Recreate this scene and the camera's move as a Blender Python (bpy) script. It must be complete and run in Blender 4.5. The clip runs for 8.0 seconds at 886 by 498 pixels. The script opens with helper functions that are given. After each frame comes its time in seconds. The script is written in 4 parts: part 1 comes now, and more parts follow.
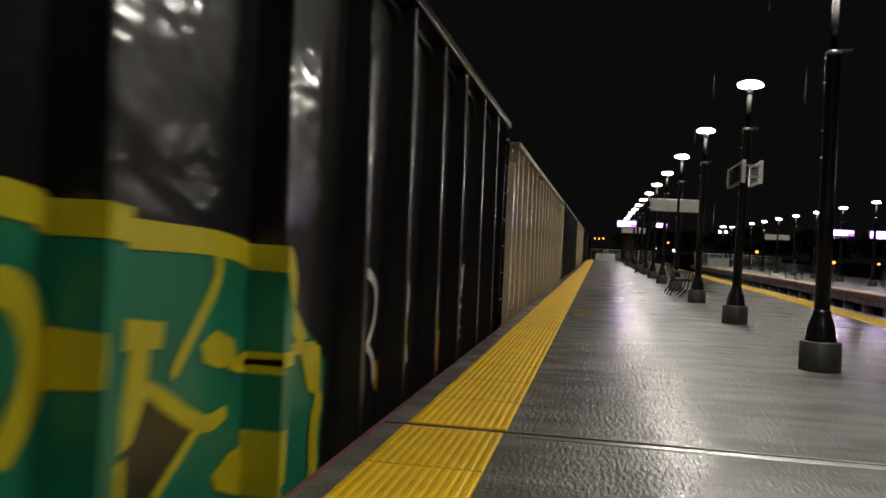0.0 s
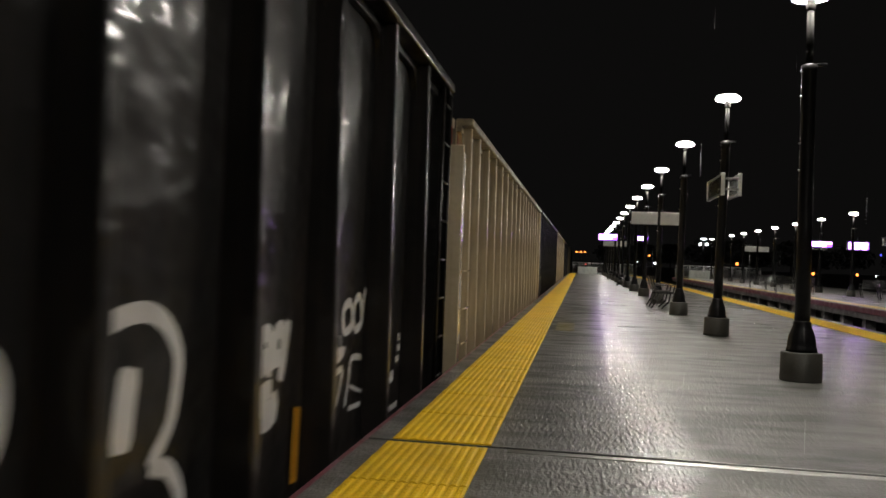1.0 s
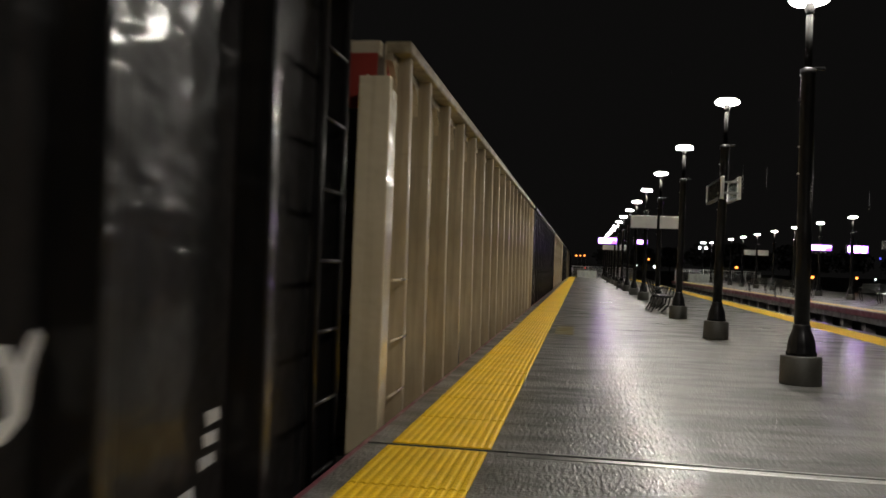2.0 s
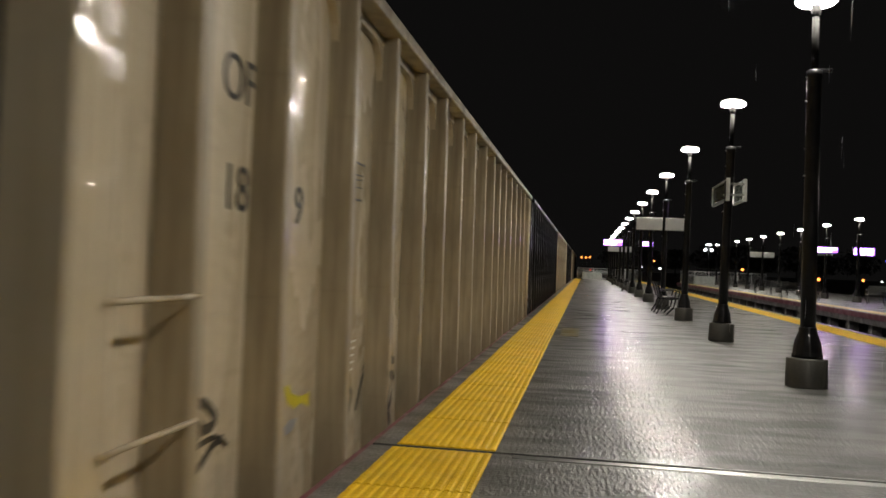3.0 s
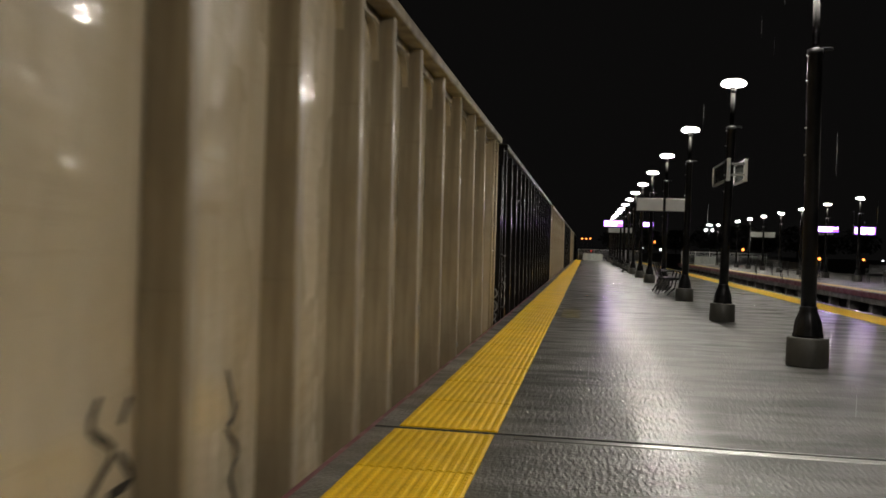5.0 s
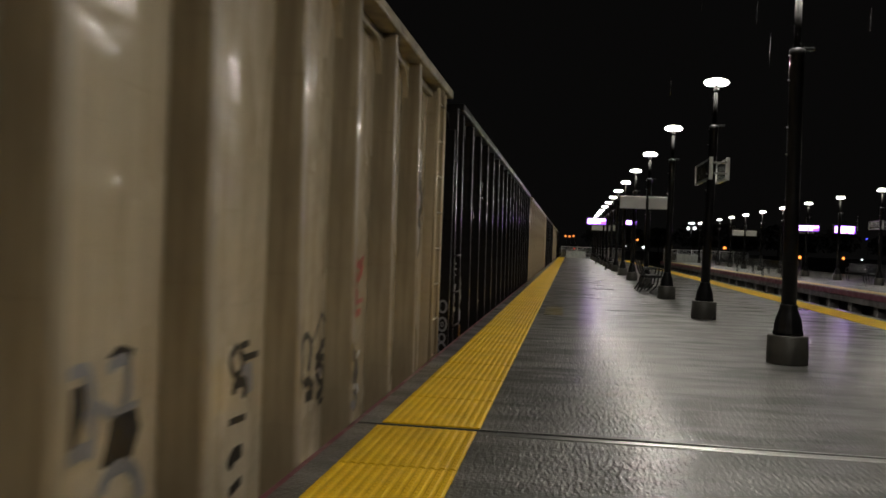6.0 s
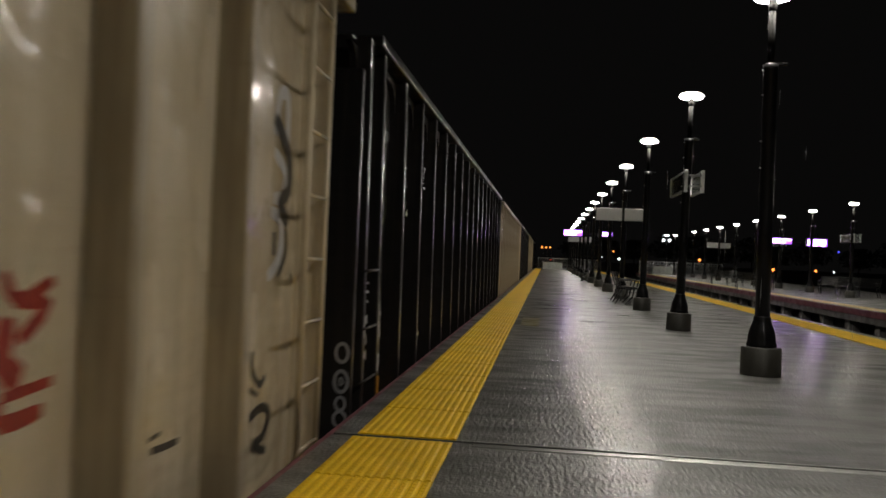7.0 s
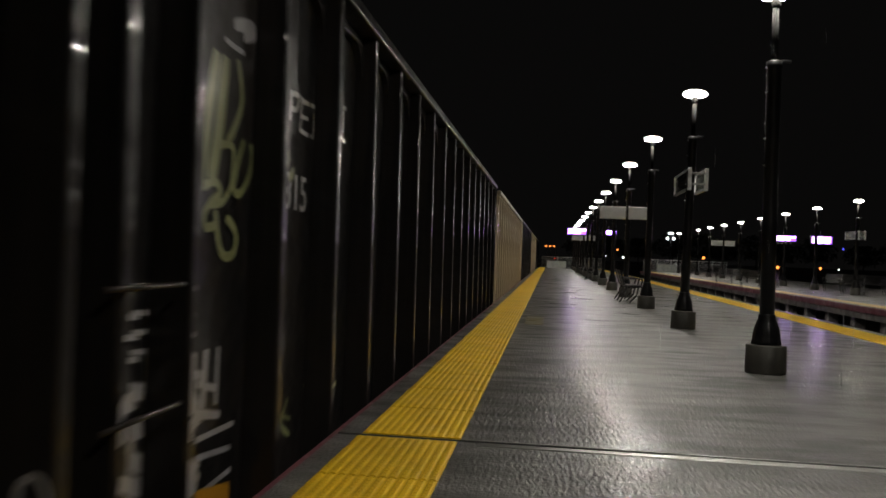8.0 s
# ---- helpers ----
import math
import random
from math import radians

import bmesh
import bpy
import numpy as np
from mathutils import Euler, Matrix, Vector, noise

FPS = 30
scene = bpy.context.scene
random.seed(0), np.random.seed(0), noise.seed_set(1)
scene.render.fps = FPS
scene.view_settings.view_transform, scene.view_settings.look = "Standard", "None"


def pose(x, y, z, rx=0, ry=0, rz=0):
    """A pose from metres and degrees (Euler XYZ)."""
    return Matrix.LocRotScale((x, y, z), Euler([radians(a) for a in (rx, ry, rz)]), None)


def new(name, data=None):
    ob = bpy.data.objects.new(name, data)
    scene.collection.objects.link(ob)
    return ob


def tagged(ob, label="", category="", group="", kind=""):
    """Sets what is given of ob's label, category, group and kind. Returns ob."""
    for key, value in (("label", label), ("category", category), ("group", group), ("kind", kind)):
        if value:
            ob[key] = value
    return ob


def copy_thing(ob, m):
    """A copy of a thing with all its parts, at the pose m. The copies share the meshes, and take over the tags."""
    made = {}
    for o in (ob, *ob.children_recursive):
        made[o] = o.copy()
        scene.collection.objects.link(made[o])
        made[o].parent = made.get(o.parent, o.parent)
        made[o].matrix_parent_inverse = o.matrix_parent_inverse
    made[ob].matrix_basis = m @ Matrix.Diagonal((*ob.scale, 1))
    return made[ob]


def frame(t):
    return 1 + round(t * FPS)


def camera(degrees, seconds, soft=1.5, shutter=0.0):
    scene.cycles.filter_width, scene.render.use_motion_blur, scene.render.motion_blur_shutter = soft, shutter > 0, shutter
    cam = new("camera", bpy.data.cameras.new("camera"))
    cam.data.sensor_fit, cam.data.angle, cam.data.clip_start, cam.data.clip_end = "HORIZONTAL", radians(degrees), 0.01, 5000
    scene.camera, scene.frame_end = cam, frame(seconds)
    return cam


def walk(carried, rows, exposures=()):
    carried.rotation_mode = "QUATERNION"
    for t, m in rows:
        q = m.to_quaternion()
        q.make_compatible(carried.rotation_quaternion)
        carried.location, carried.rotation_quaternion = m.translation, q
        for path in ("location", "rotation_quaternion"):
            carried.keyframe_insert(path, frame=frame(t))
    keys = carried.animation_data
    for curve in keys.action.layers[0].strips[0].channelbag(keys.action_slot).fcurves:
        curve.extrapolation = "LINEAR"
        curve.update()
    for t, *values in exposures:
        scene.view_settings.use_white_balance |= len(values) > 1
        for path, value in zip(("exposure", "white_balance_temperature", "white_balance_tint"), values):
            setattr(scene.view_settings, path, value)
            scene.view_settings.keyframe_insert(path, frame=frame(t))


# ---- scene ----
cam = camera(55.0, 8.0, soft=1.6, shutter=0.6)
EYE = (1.11, 0.0, 1.132)
# seconds, yaw, pitch, roll of the hand-held camera
PATH = [
    (0.0, 10.427, -0.48, -2.738), (0.5, 9.588, 0.073, -2.194), (1.0, 9.238, 0.57, -2.203),
    (1.5, 9.085, 0.747, -2.109), (3.0, 9.55, 0.913, -2.274), (3.5, 9.151, 0.764, -2.043),
    (4.0, 9.31, 0.433, -1.83), (4.5, 9.768, 0.004, -1.801), (6.0, 8.489, -0.447, -2.099),
    (6.5, 7.73, 0.233, -2.357), (7.0, 6.94, 0.325, -2.438), (7.5, 6.642, 0.118, -2.425),
    (8.0, 7.2, 0.263, -2.154)]
walk(cam, [(t, pose(*EYE, 90 + pitch, roll, yaw)) for t, yaw, pitch, roll in PATH],
     exposures=[(0.0, 0.0), (1.5, 0.02), (3.0, 0.18), (4.5, 0.10), (6.0, -0.5), (8.0, -0.45)])

# ---- world and lights ----
world = bpy.data.worlds.new("night_sky")
scene.world = world
world.use_nodes = True
wn = world.node_tree.nodes
wn["Background"].inputs["Color"].default_value = (0.9, 0.85, 0.82, 1)
wn["Background"].inputs["Strength"].default_value = 0.004

ROW_X, ROW_Y, ROW_STEP, LAMP_Z = 3.394, 9.313, 5.63, 3.98
FAR_X, FAR_Y, FAR_STEP = 14.0, 43.7, 5.63


# ---- materials ----
def shader(name, colour, rough=0.5, metal=0.0, tint=None, scale=8.0, amount=0.5, bump=0.0, bump_scale=120.0,
           stretch=(1, 1, 1), rough_to=None, rough_scale=3.0, fine=0.15, coat=0.0, per_object=0.0, spec=0.5, streak=0.0, dent=None, coat_rough=0.09):
    """A surface with coarse stains (tint), fine grain, uneven gloss and relief."""
    m = bpy.data.materials.new(name)
    m.use_nodes = True
    n, ln = m.node_tree.nodes, m.node_tree.links
    b = n["Principled BSDF"]
    b.inputs["Roughness"].default_value, b.inputs["Metallic"].default_value = rough, metal
    b.inputs["Coat Weight"].default_value = coat
    b.inputs["Specular IOR Level"].default_value = spec
    b.inputs["Coat IOR"].default_value = 1.4
    b.inputs["Coat Roughness"].default_value = coat_rough
    co = n.new("ShaderNodeTexCoord")
    mp = n.new("ShaderNodeMapping")
    mp.inputs["Scale"].default_value = stretch
    ln.new(co.outputs["Object"], mp.inputs["Vector"])

    def cloud(s, detail=6.0):
        t = n.new("ShaderNodeTexNoise")
        t.inputs["Scale"].default_value, t.inputs["Detail"].default_value = s, detail
        ln.new(mp.outputs["Vector"], t.inputs["Vector"])
        return t.outputs["Fac"]

    def ramp(src, lo, hi, a, z):
        r = n.new("ShaderNodeMapRange")
        for key, v in zip(("From Min", "From Max", "To Min", "To Max"), (lo, hi, a, z)):
            r.inputs[key].default_value = v
        ln.new(src, r.inputs["Value"])
        return r.outputs["Result"]

    def mix(fac, a, z, kind="MIX"):
        x = n.new("ShaderNodeMix")
        x.data_type, x.blend_type = "RGBA", kind
        for key, v in (("Factor", fac), ("A", a), ("B", z)):
            sock = [s for s in x.inputs if s.name == key and s.enabled][0]
            if isinstance(v, bpy.types.NodeSocket):
                ln.new(v, sock)
            else:
                sock.default_value = v
        return [s for s in x.outputs if s.enabled][0]

    base = (*colour, 1)
    tint = (*(tint or [c * 0.55 for c in colour]), 1)
    col = mix(ramp(cloud(scale), 0.42, 0.68, 0.0, amount), base, tint)
    grain = ramp(cloud(bump_scale * 0.6, 3.0), 0.25, 0.75, 1 - fine, 1 + fine)
    gray = n.new("ShaderNodeCombineColor")
    for key in ("Red", "Green", "Blue"):
        ln.new(grain, gray.inputs[key])
    col = mix(1.0, col, gray.outputs["Color"], "MULTIPLY")
    if streak:
        # rain-washed dirt that runs down the sheet, and fine scuffs along it
        for stretch_to, lo, hi, deep in (((7.0, 7.0, 0.35), 0.50, 0.72, streak), ((0.8, 0.8, 9.0), 0.60, 0.75, streak * 0.5)):
            m2 = n.new("ShaderNodeMapping")
            m2.inputs["Scale"].default_value = stretch_to
            ln.new(co.outputs["Object"], m2.inputs["Vector"])
            t = n.new("ShaderNodeTexNoise")
            t.inputs["Scale"].default_value, t.inputs["Detail"].default_value = 1.6, 5.0
            ln.new(m2.outputs["Vector"], t.inputs["Vector"])
            col = mix(ramp(t.outputs["Fac"], lo, hi, 0.0, deep), col, tint)
    if per_object:
        info = n.new("ShaderNodeObjectInfo")
        g2 = n.new("ShaderNodeCombineColor")
        v = ramp(info.outputs["Random"], 0, 1, 1 - per_object, 1 + per_object * 0.5)
        for key in ("Red", "Green", "Blue"):
            ln.new(v, g2.inputs[key])
        col = mix(1.0, col, g2.outputs["Color"], "MULTIPLY")
    ln.new(col, b.inputs["Base Color"])
    if rough_to is not None:
        ln.new(ramp(cloud(rough_scale), 0.40, 0.62, rough, rough_to), b.inputs["Roughness"])
    if bump:
        bp = n.new("ShaderNodeBump")
        bp.inputs["Strength"].default_value, bp.inputs["Distance"].default_value = 1.0, bump
        height = cloud(bump_scale, 4.0)
        ln.new(height, bp.inputs["Height"])
        face = bp.outputs["Normal"]
        if dent:
            # buckled sheet metal: broad dents under the fine relief
            b2 = n.new("ShaderNodeBump")
            b2.inputs["Strength"].default_value, b2.inputs["Distance"].default_value = 1.0, dent[1]
            m3 = n.new("ShaderNodeMapping")
            m3.inputs["Scale"].default_value = (0.8, 0.8, 1.3)
            ln.new(co.outputs["Object"], m3.inputs["Vector"])
            t3 = n.new("ShaderNodeTexNoise")
            t3.inputs["Scale"].default_value, t3.inputs["Detail"].default_value = dent[0], 2.0
            ln.new(m3.outputs["Vector"], t3.inputs["Vector"])
            ln.new(t3.outputs["Fac"], b2.inputs["Height"])
            ln.new(face, b2.inputs["Normal"])
            face = b2.outputs["Normal"]
        ln.new(face, b.inputs["Normal"])
        ln.new(face, b.inputs["Coat Normal"])
    return m


def glow(name, colour, strength):
    m = bpy.data.materials.new(name)
    m.use_nodes = True
    b = m.node_tree.nodes["Principled BSDF"]
    b.inputs["Base Color"].default_value = (*[c * 0.5 for c in colour], 1)
    b.inputs["Emission Color"].default_value = (*colour, 1)
    b.inputs["Emission Strength"].default_value = strength
    return m


def wet_concrete(name):
    """Broom-finished concrete under a thin film of rain: damp, streaky gloss and fine ripples."""
    m = bpy.data.materials.new(name)
    m.use_nodes = True
    n, ln = m.node_tree.nodes, m.node_tree.links
    b = n["Principled BSDF"]
    co = n.new("ShaderNodeTexCoord")

    def cloud(s, stretch, detail=5.0, rough=0.5):
        mp = n.new("ShaderNodeMapping")
        mp.inputs["Scale"].default_value = stretch
        ln.new(co.outputs["Object"], mp.inputs["Vector"])
        t = n.new("ShaderNodeTexNoise")
        t.inputs["Scale"].default_value, t.inputs["Detail"].default_value = s, detail
        t.inputs["Roughness"].default_value = rough
        ln.new(mp.outputs["Vector"], t.inputs["Vector"])
        return t.outputs["Fac"]

    def ramp(src, lo, hi, a, z):
        r = n.new("ShaderNodeMapRange")
        for key, v in zip(("From Min", "From Max", "To Min", "To Max"), (lo, hi, a, z)):
            r.inputs[key].default_value = v
        ln.new(src, r.inputs["Value"])
        return r.outputs["Result"]

    def calc(op, a, z):
        x = n.new("ShaderNodeMath")
        x.operation = op
        for i, v in enumerate((a, z)):
            if isinstance(v, bpy.types.NodeSocket):
                ln.new(v, x.inputs[i])
            else:
                x.inputs[i].default_value = v
        return x.outputs[0]

    damp = cloud(0.7, (0.6, 1.5, 1), 5.0, 0.6)      # bands of water lying across the platform
    blot = cloud(2.2, (1, 1.6, 1), 6.0, 0.6)
    grit = cloud(160, (1, 1, 1), 3.0)
    value = calc("MULTIPLY", ramp(blot, 0.3, 0.7, 0.12, 0.19), ramp(grit, 0.2, 0.8, 0.8, 1.2))
    value = calc("MULTIPLY", value, ramp(damp, 0.42, 0.58, 1.1, 0.72))
    streak = cloud(2.0, (0.6, 1.5, 1), 3.0, 0.55)      # darker, wetter streaks a hand wide
    value = calc("MULTIPLY", value, ramp(streak, 0.42, 0.62, 1.05, 0.80))
    tone = n.new("ShaderNodeCombineColor")
    for key, k in (("Red", 1.0), ("Green", 0.985), ("Blue", 0.93)):
        ln.new(calc("MULTIPLY", value, k), tone.inputs[key])
    ln.new(tone.outputs["Color"], b.inputs["Base Color"])
    ln.new(calc("ADD", ramp(damp, 0.44, 0.56, 0.40, 0.34), ramp(streak, 0.42, 0.60, -0.02, 0.05)), b.inputs["Roughness"])
    b.inputs["Specular IOR Level"].default_value = 0.34
    ripple = cloud(30, (1.3, 0.30, 1), 2.0)          # broom marks, a few centimetres apart
    fleck = cloud(55, (1, 0.6, 1), 2.0)
    swell = cloud(7, (0.8, 0.6, 1), 3.0)
    patch = ramp(cloud(1.5, (0.7, 1.5, 1), 3.0), 0.36, 0.56, 0.5, 1.15)
    broom = calc("MULTIPLY", calc("MULTIPLY", ripple, patch), 0.0095)
    rough_height = calc("ADD", broom, calc("ADD", calc("MULTIPLY", swell, 0.0012), calc("MULTIPLY", fleck, 0.0060)))
    film_height = calc("ADD", calc("MULTIPLY", ripple, 0.0034), calc("ADD", calc("MULTIPLY", swell, 0.0010), calc("MULTIPLY", fleck, 0.0010)))
    for height, key in ((rough_height, "Normal"), (film_height, "Coat Normal")):
        bp = n.new("ShaderNodeBump")
        bp.inputs["Strength"].default_value, bp.inputs["Distance"].default_value = 1.0, 1.0
        ln.new(height, bp.inputs["Height"])
        ln.new(bp.outputs["Normal"], b.inputs[key])
    # the film of water lies in broken, streaky patches
    b.inputs["Coat IOR"].default_value = 1.33
    b.inputs["Coat Roughness"].default_value = 0.09
    ln.new(calc("MULTIPLY", ramp(damp, 0.42, 0.58, 0.25, 0.75), ramp(streak, 0.40, 0.58, 0.25, 1.0)), b.inputs["Coat Weight"])
    return m


CONCRETE = wet_concrete("wet_concrete")
EDGE_CONCRETE = shader("edge_concrete", (0.27, 0.26, 0.25), 0.35, scale=3, bump=0.001, bump_scale=90, rough_to=0.2)
BASE_CONCRETE = shader("base_concrete", (0.055, 0.053, 0.045), 0.5, scale=4, bump=0.0012, bump_scale=70, rough_to=0.4)
TACTILE = shader("tactile_yellow", (0.84, 0.52, 0.010), 0.6, scale=5, tint=(0.62, 0.37, 0.015), amount=0.5, bump=0.0004,
                 bump_scale=160, rough_to=0.45, per_object=0.08, spec=0.25)
TACTILE_WORN = shader("tactile_worn", (0.62, 0.42, 0.09), 0.5, scale=1.5, tint=(0.42, 0.36, 0.24), amount=0.8, bump=0.0005, bump_scale=120, per_object=0.12)
MAROON = shader("maroon_rubbing_board", (0.20, 0.055, 0.075), 0.55, scale=4, bump=0.001, rough_to=0.3)
JOINT_STEEL = shader("joint_steel", (0.62, 0.62, 0.60), 0.34, 1.0, scale=6, bump=0.0005)
PLATE = shader("painted_plate", (0.13, 0.095, 0.02), 0.5, scale=3, bump=0.0005, rough_to=0.3)
JOINT_RUBBER = shader("joint_rubber", (0.03, 0.03, 0.03), 0.6, bump=0.0006)
POLE_BLACK = shader("pole_black", (0.007, 0.007, 0.008), 0.35, scale=5, tint=(0.016, 0.015, 0.014), bump=0.0006, bump_scale=60, coat=0.35, coat_rough=0.12, spec=0.12)
POLE_GREY = shader("pole_grey", (0.005, 0.005, 0.005), 0.85, scale=9, bump=0.0004, spec=0.02)
HOUSING = shader("lamp_housing", (0.006, 0.006, 0.006), 0.8, scale=8, spec=0.02)
LENS = glow("lamp_lens", (1.0, 0.935, 0.83), 430.0)
RIM = glow("lamp_rim", (1.0, 0.95, 0.88), 14.0)
BENCH_METAL = shader("bench_metal", (0.015, 0.015, 0.016), 0.3, scale=10, coat=0.4)
PALE_SIGN = shader("sign_white", (0.78, 0.79, 0.76), 0.35, scale=3, amount=0.25, bump=0.0003)
NOTICE_DARK = shader("notice_glass", (0.06, 0.068, 0.06), 0.25, scale=6, amount=0.7, bump=0.0003)
SIGN_FRAME = shader("sign_frame", (0.25, 0.25, 0.24), 0.35, 0.6, scale=8)
SCREEN = glow("screen_lilac", (0.62, 0.30, 1.0), 11.0)
SCREEN_VIOLET = glow("screen_violet", (0.40, 0.12, 1.0), 3.0)
SCREEN_DARK = shader("screen_case", (0.02, 0.02, 0.022), 0.35)
GALVANISED = shader("galvanised_fence", (0.55, 0.56, 0.56), 0.45, 0.3, scale=12)
CABINET_GREY = shader("cabinet_grey", (0.42, 0.45, 0.42), 0.45, scale=4)
BALLAST = shader("ballast", (0.05, 0.047, 0.043), 0.8, scale=14, bump=0.02, bump_scale=30, fine=0.5)
GROUND = shader("night_ground", (0.035, 0.034, 0.032), 0.8, scale=0.3, bump=0.01, bump_scale=12)
RAIL_STEEL = shader("rail_steel", (0.22, 0.19, 0.17), 0.35, 0.9, scale=10)
BEIGE = shader("car_beige", (0.67, 0.582, 0.42), 0.30, scale=1.1, tint=(0.47, 0.38, 0.24), amount=0.55, bump=0.0006, bump_scale=14,
               rough_to=0.20, rough_scale=2.0, fine=0.04, stretch=(1, 1, 0.35), coat=1.0, coat_rough=0.06, spec=0.3, streak=0.6, dent=(3.2, 0.022))
BLACK_PAINT = shader("car_black", (0.011, 0.011, 0.0115), 0.42, scale=1.3, tint=(0.026, 0.022, 0.020), amount=0.8, bump=0.0007, bump_scale=16,
                     rough_to=0.30, rough_scale=2.2, fine=0.08, stretch=(1, 1, 0.35), coat=0.45, coat_rough=0.11, spec=0.12, streak=0.7, dent=(3.0, 0.03))
# weathered brown rib paint, darkened further to hold the shade of the flanks
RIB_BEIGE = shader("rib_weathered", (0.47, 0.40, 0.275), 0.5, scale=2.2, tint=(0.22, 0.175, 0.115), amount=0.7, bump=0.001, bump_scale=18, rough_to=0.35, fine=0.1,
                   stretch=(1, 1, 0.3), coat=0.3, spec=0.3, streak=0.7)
GRIMY_BEIGE = shader("car_beige_grimy", (0.40, 0.345, 0.225), 0.55, scale=5, tint=(0.17, 0.13, 0.085), amount=0.85, bump=0.003, bump_scale=30, rough_to=0.4, fine=0.15)
# beige end walls, with the shade between the cars put into the colour
END_BROWN = shader("end_wall_paint", (0.20, 0.17, 0.13), 0.5, scale=2, tint=(0.09, 0.07, 0.05), amount=0.8, bump=0.002)
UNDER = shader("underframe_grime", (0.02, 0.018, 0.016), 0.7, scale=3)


def spray(name, colour, rough=0.4):
    return shader(name, colour, rough, scale=4, amount=0.35, fine=0.06, bump=0.002, bump_scale=9, coat=0.3)


GREEN_SPRAY = spray("spray_green", (0.012, 0.19, 0.105))
YELLOW_SPRAY = spray("spray_yellow", (0.58, 0.50, 0.015))
OLIVE_SPRAY = spray("spray_olive", (0.035, 0.03, 0.012))
WHITE_SPRAY = spray("spray_white", (0.60, 0.60, 0.60))
GREY_SPRAY = spray("spray_grey", (0.30, 0.30, 0.31))
DARK_SPRAY = spray("spray_dark", (0.045, 0.04, 0.034))
BLUE_SPRAY = spray("spray_blue", (0.03, 0.045, 0.26))
RED_SPRAY = spray("spray_red", (0.36, 0.05, 0.035))
LIME_SPRAY = spray("spray_lime", (0.22, 0.24, 0.11))
ORANGE_TAPE = spray("tape_orange", (0.50, 0.24, 0.02))
STENCIL = spray("stencil_black", (0.035, 0.032, 0.03))
STENCIL_WHITE = spray("stencil_white", (0.5, 0.5, 0.5))


# ---- mesh helpers ----
def box(bm, x0, x1, y0, y1, z0, z1, bevel=0.0):
    vs = [bm.verts.new((x, y, z)) for x in (x0, x1) for y in (y0, y1) for z in (z0, z1)]
    faces = [bm.faces.new([vs[i] for i in q]) for q in
             ((0, 1, 3, 2), (4, 6, 7, 5), (0, 4, 5, 1), (2, 3, 7, 6), (0, 2, 6, 4), (1, 5, 7, 3))]
    if bevel:
        edges = {e for f in faces for e in f.edges}
        bmesh.ops.bevel(bm, geom=list(edges), offset=bevel, segments=2, affect="EDGES", profile=0.5)
    return bm


def tube(bm, p0, p1, r0, r1=None, n=14, caps=True):
    p0, p1 = Vector(p0), Vector(p1)
    r1 = r0 if r1 is None else r1
    way = (p1 - p0).normalized()
    a = way.cross(Vector((0, 0, 1) if abs(way.z) < 0.9 else (1, 0, 0))).normalized()
    b = way.cross(a)
    rings = []
    for p, r in ((p0, r0), (p1, r1)):
        rings.append([bm.verts.new(p + (a * math.cos(k * math.tau / n) + b * math.sin(k * math.tau / n)) * r) for k in range(n)])
    for k in range(n):
        f = bm.faces.new((rings[0][k], rings[0][(k + 1) % n], rings[1][(k + 1) % n], rings[1][k]))
        f.smooth = True
    if caps:
        bm.faces.new(rings[0])
        bm.faces.new(rings[1][::-1])
    return bm


def lathe(bm, profile, n=28, cx=0.0, cy=0.0, smooth=True, wobble=None):
    rings = []
    for r, z in profile:
        rings.append([bm.verts.new((cx + r * (1 + (wobble(k / n, z) if wobble else 0)) * math.cos(k * math.tau / n),
                                    cy + r * (1 + (wobble(k / n, z) if wobble else 0)) * math.sin(k * math.tau / n), z)) for k in range(n)])
    for a, b in zip(rings, rings[1:]):
        for k in range(n):
            f = bm.faces.new((a[k], a[(k + 1) % n], b[(k + 1) % n], b[k]))
            f.smooth = smooth
    bm.faces.new(rings[0][::-1])
    bm.faces.new(rings[-1])
    return bm


def part(name, bm, material, parent=None, label="", at=None):
    bmesh.ops.recalc_face_normals(bm, faces=bm.faces)
    me = bpy.data.meshes.new(name)
    bm.to_mesh(me)
    bm.free()
    me.materials.append(material)
    ob = new(name, me)
    ob.parent = parent
    if at is not None:
        ob.matrix_local = at
    if label:
        tagged(ob, label)
    return ob


def again(ob, m, parent=None):
    """Another piece on the same mesh."""
    o = new(ob.name.split(".")[0], ob.data)
    o.parent = parent or ob.parent
    o.matrix_local = m
    return o


def hub(name, m, label, category, group="", kind=""):
    ob = new(name)
    ob.empty_display_size = 0.2
    ob.matrix_world = m
    return tagged(ob, label, category, group, kind)


def bx(*a, **k):
    return box(bmesh.new(), *a, **k)


def tb(*a, **k):
    return tube(bmesh.new(), *a, **k)


def words(text, size, material, parent, m, depth=0.002, name="lettering"):
    cu = bpy.data.curves.new(name, "FONT")
    cu.body, cu.size, cu.extrude = text, size, depth
    cu.align_x = "CENTER"
    tmp = new("tmp", cu)
    bpy.context.view_layer.update()
    me = bpy.data.meshes.new_from_object(tmp.evaluated_get(bpy.context.evaluated_depsgraph_get()))
    bpy.data.objects.remove(tmp)
    me.materials.clear()
    me.materials.append(material)
    ob = new(name, me)
    ob.parent, ob.matrix_local = parent, m
    return ob


# ---- ground, tracks and platforms ----
RAIL_Z = -1.2
EDGE_L, EDGE_R = -0.17, 6.95      # the two edges of the island platform
P_END = 92.0
P_BACK = -30.0
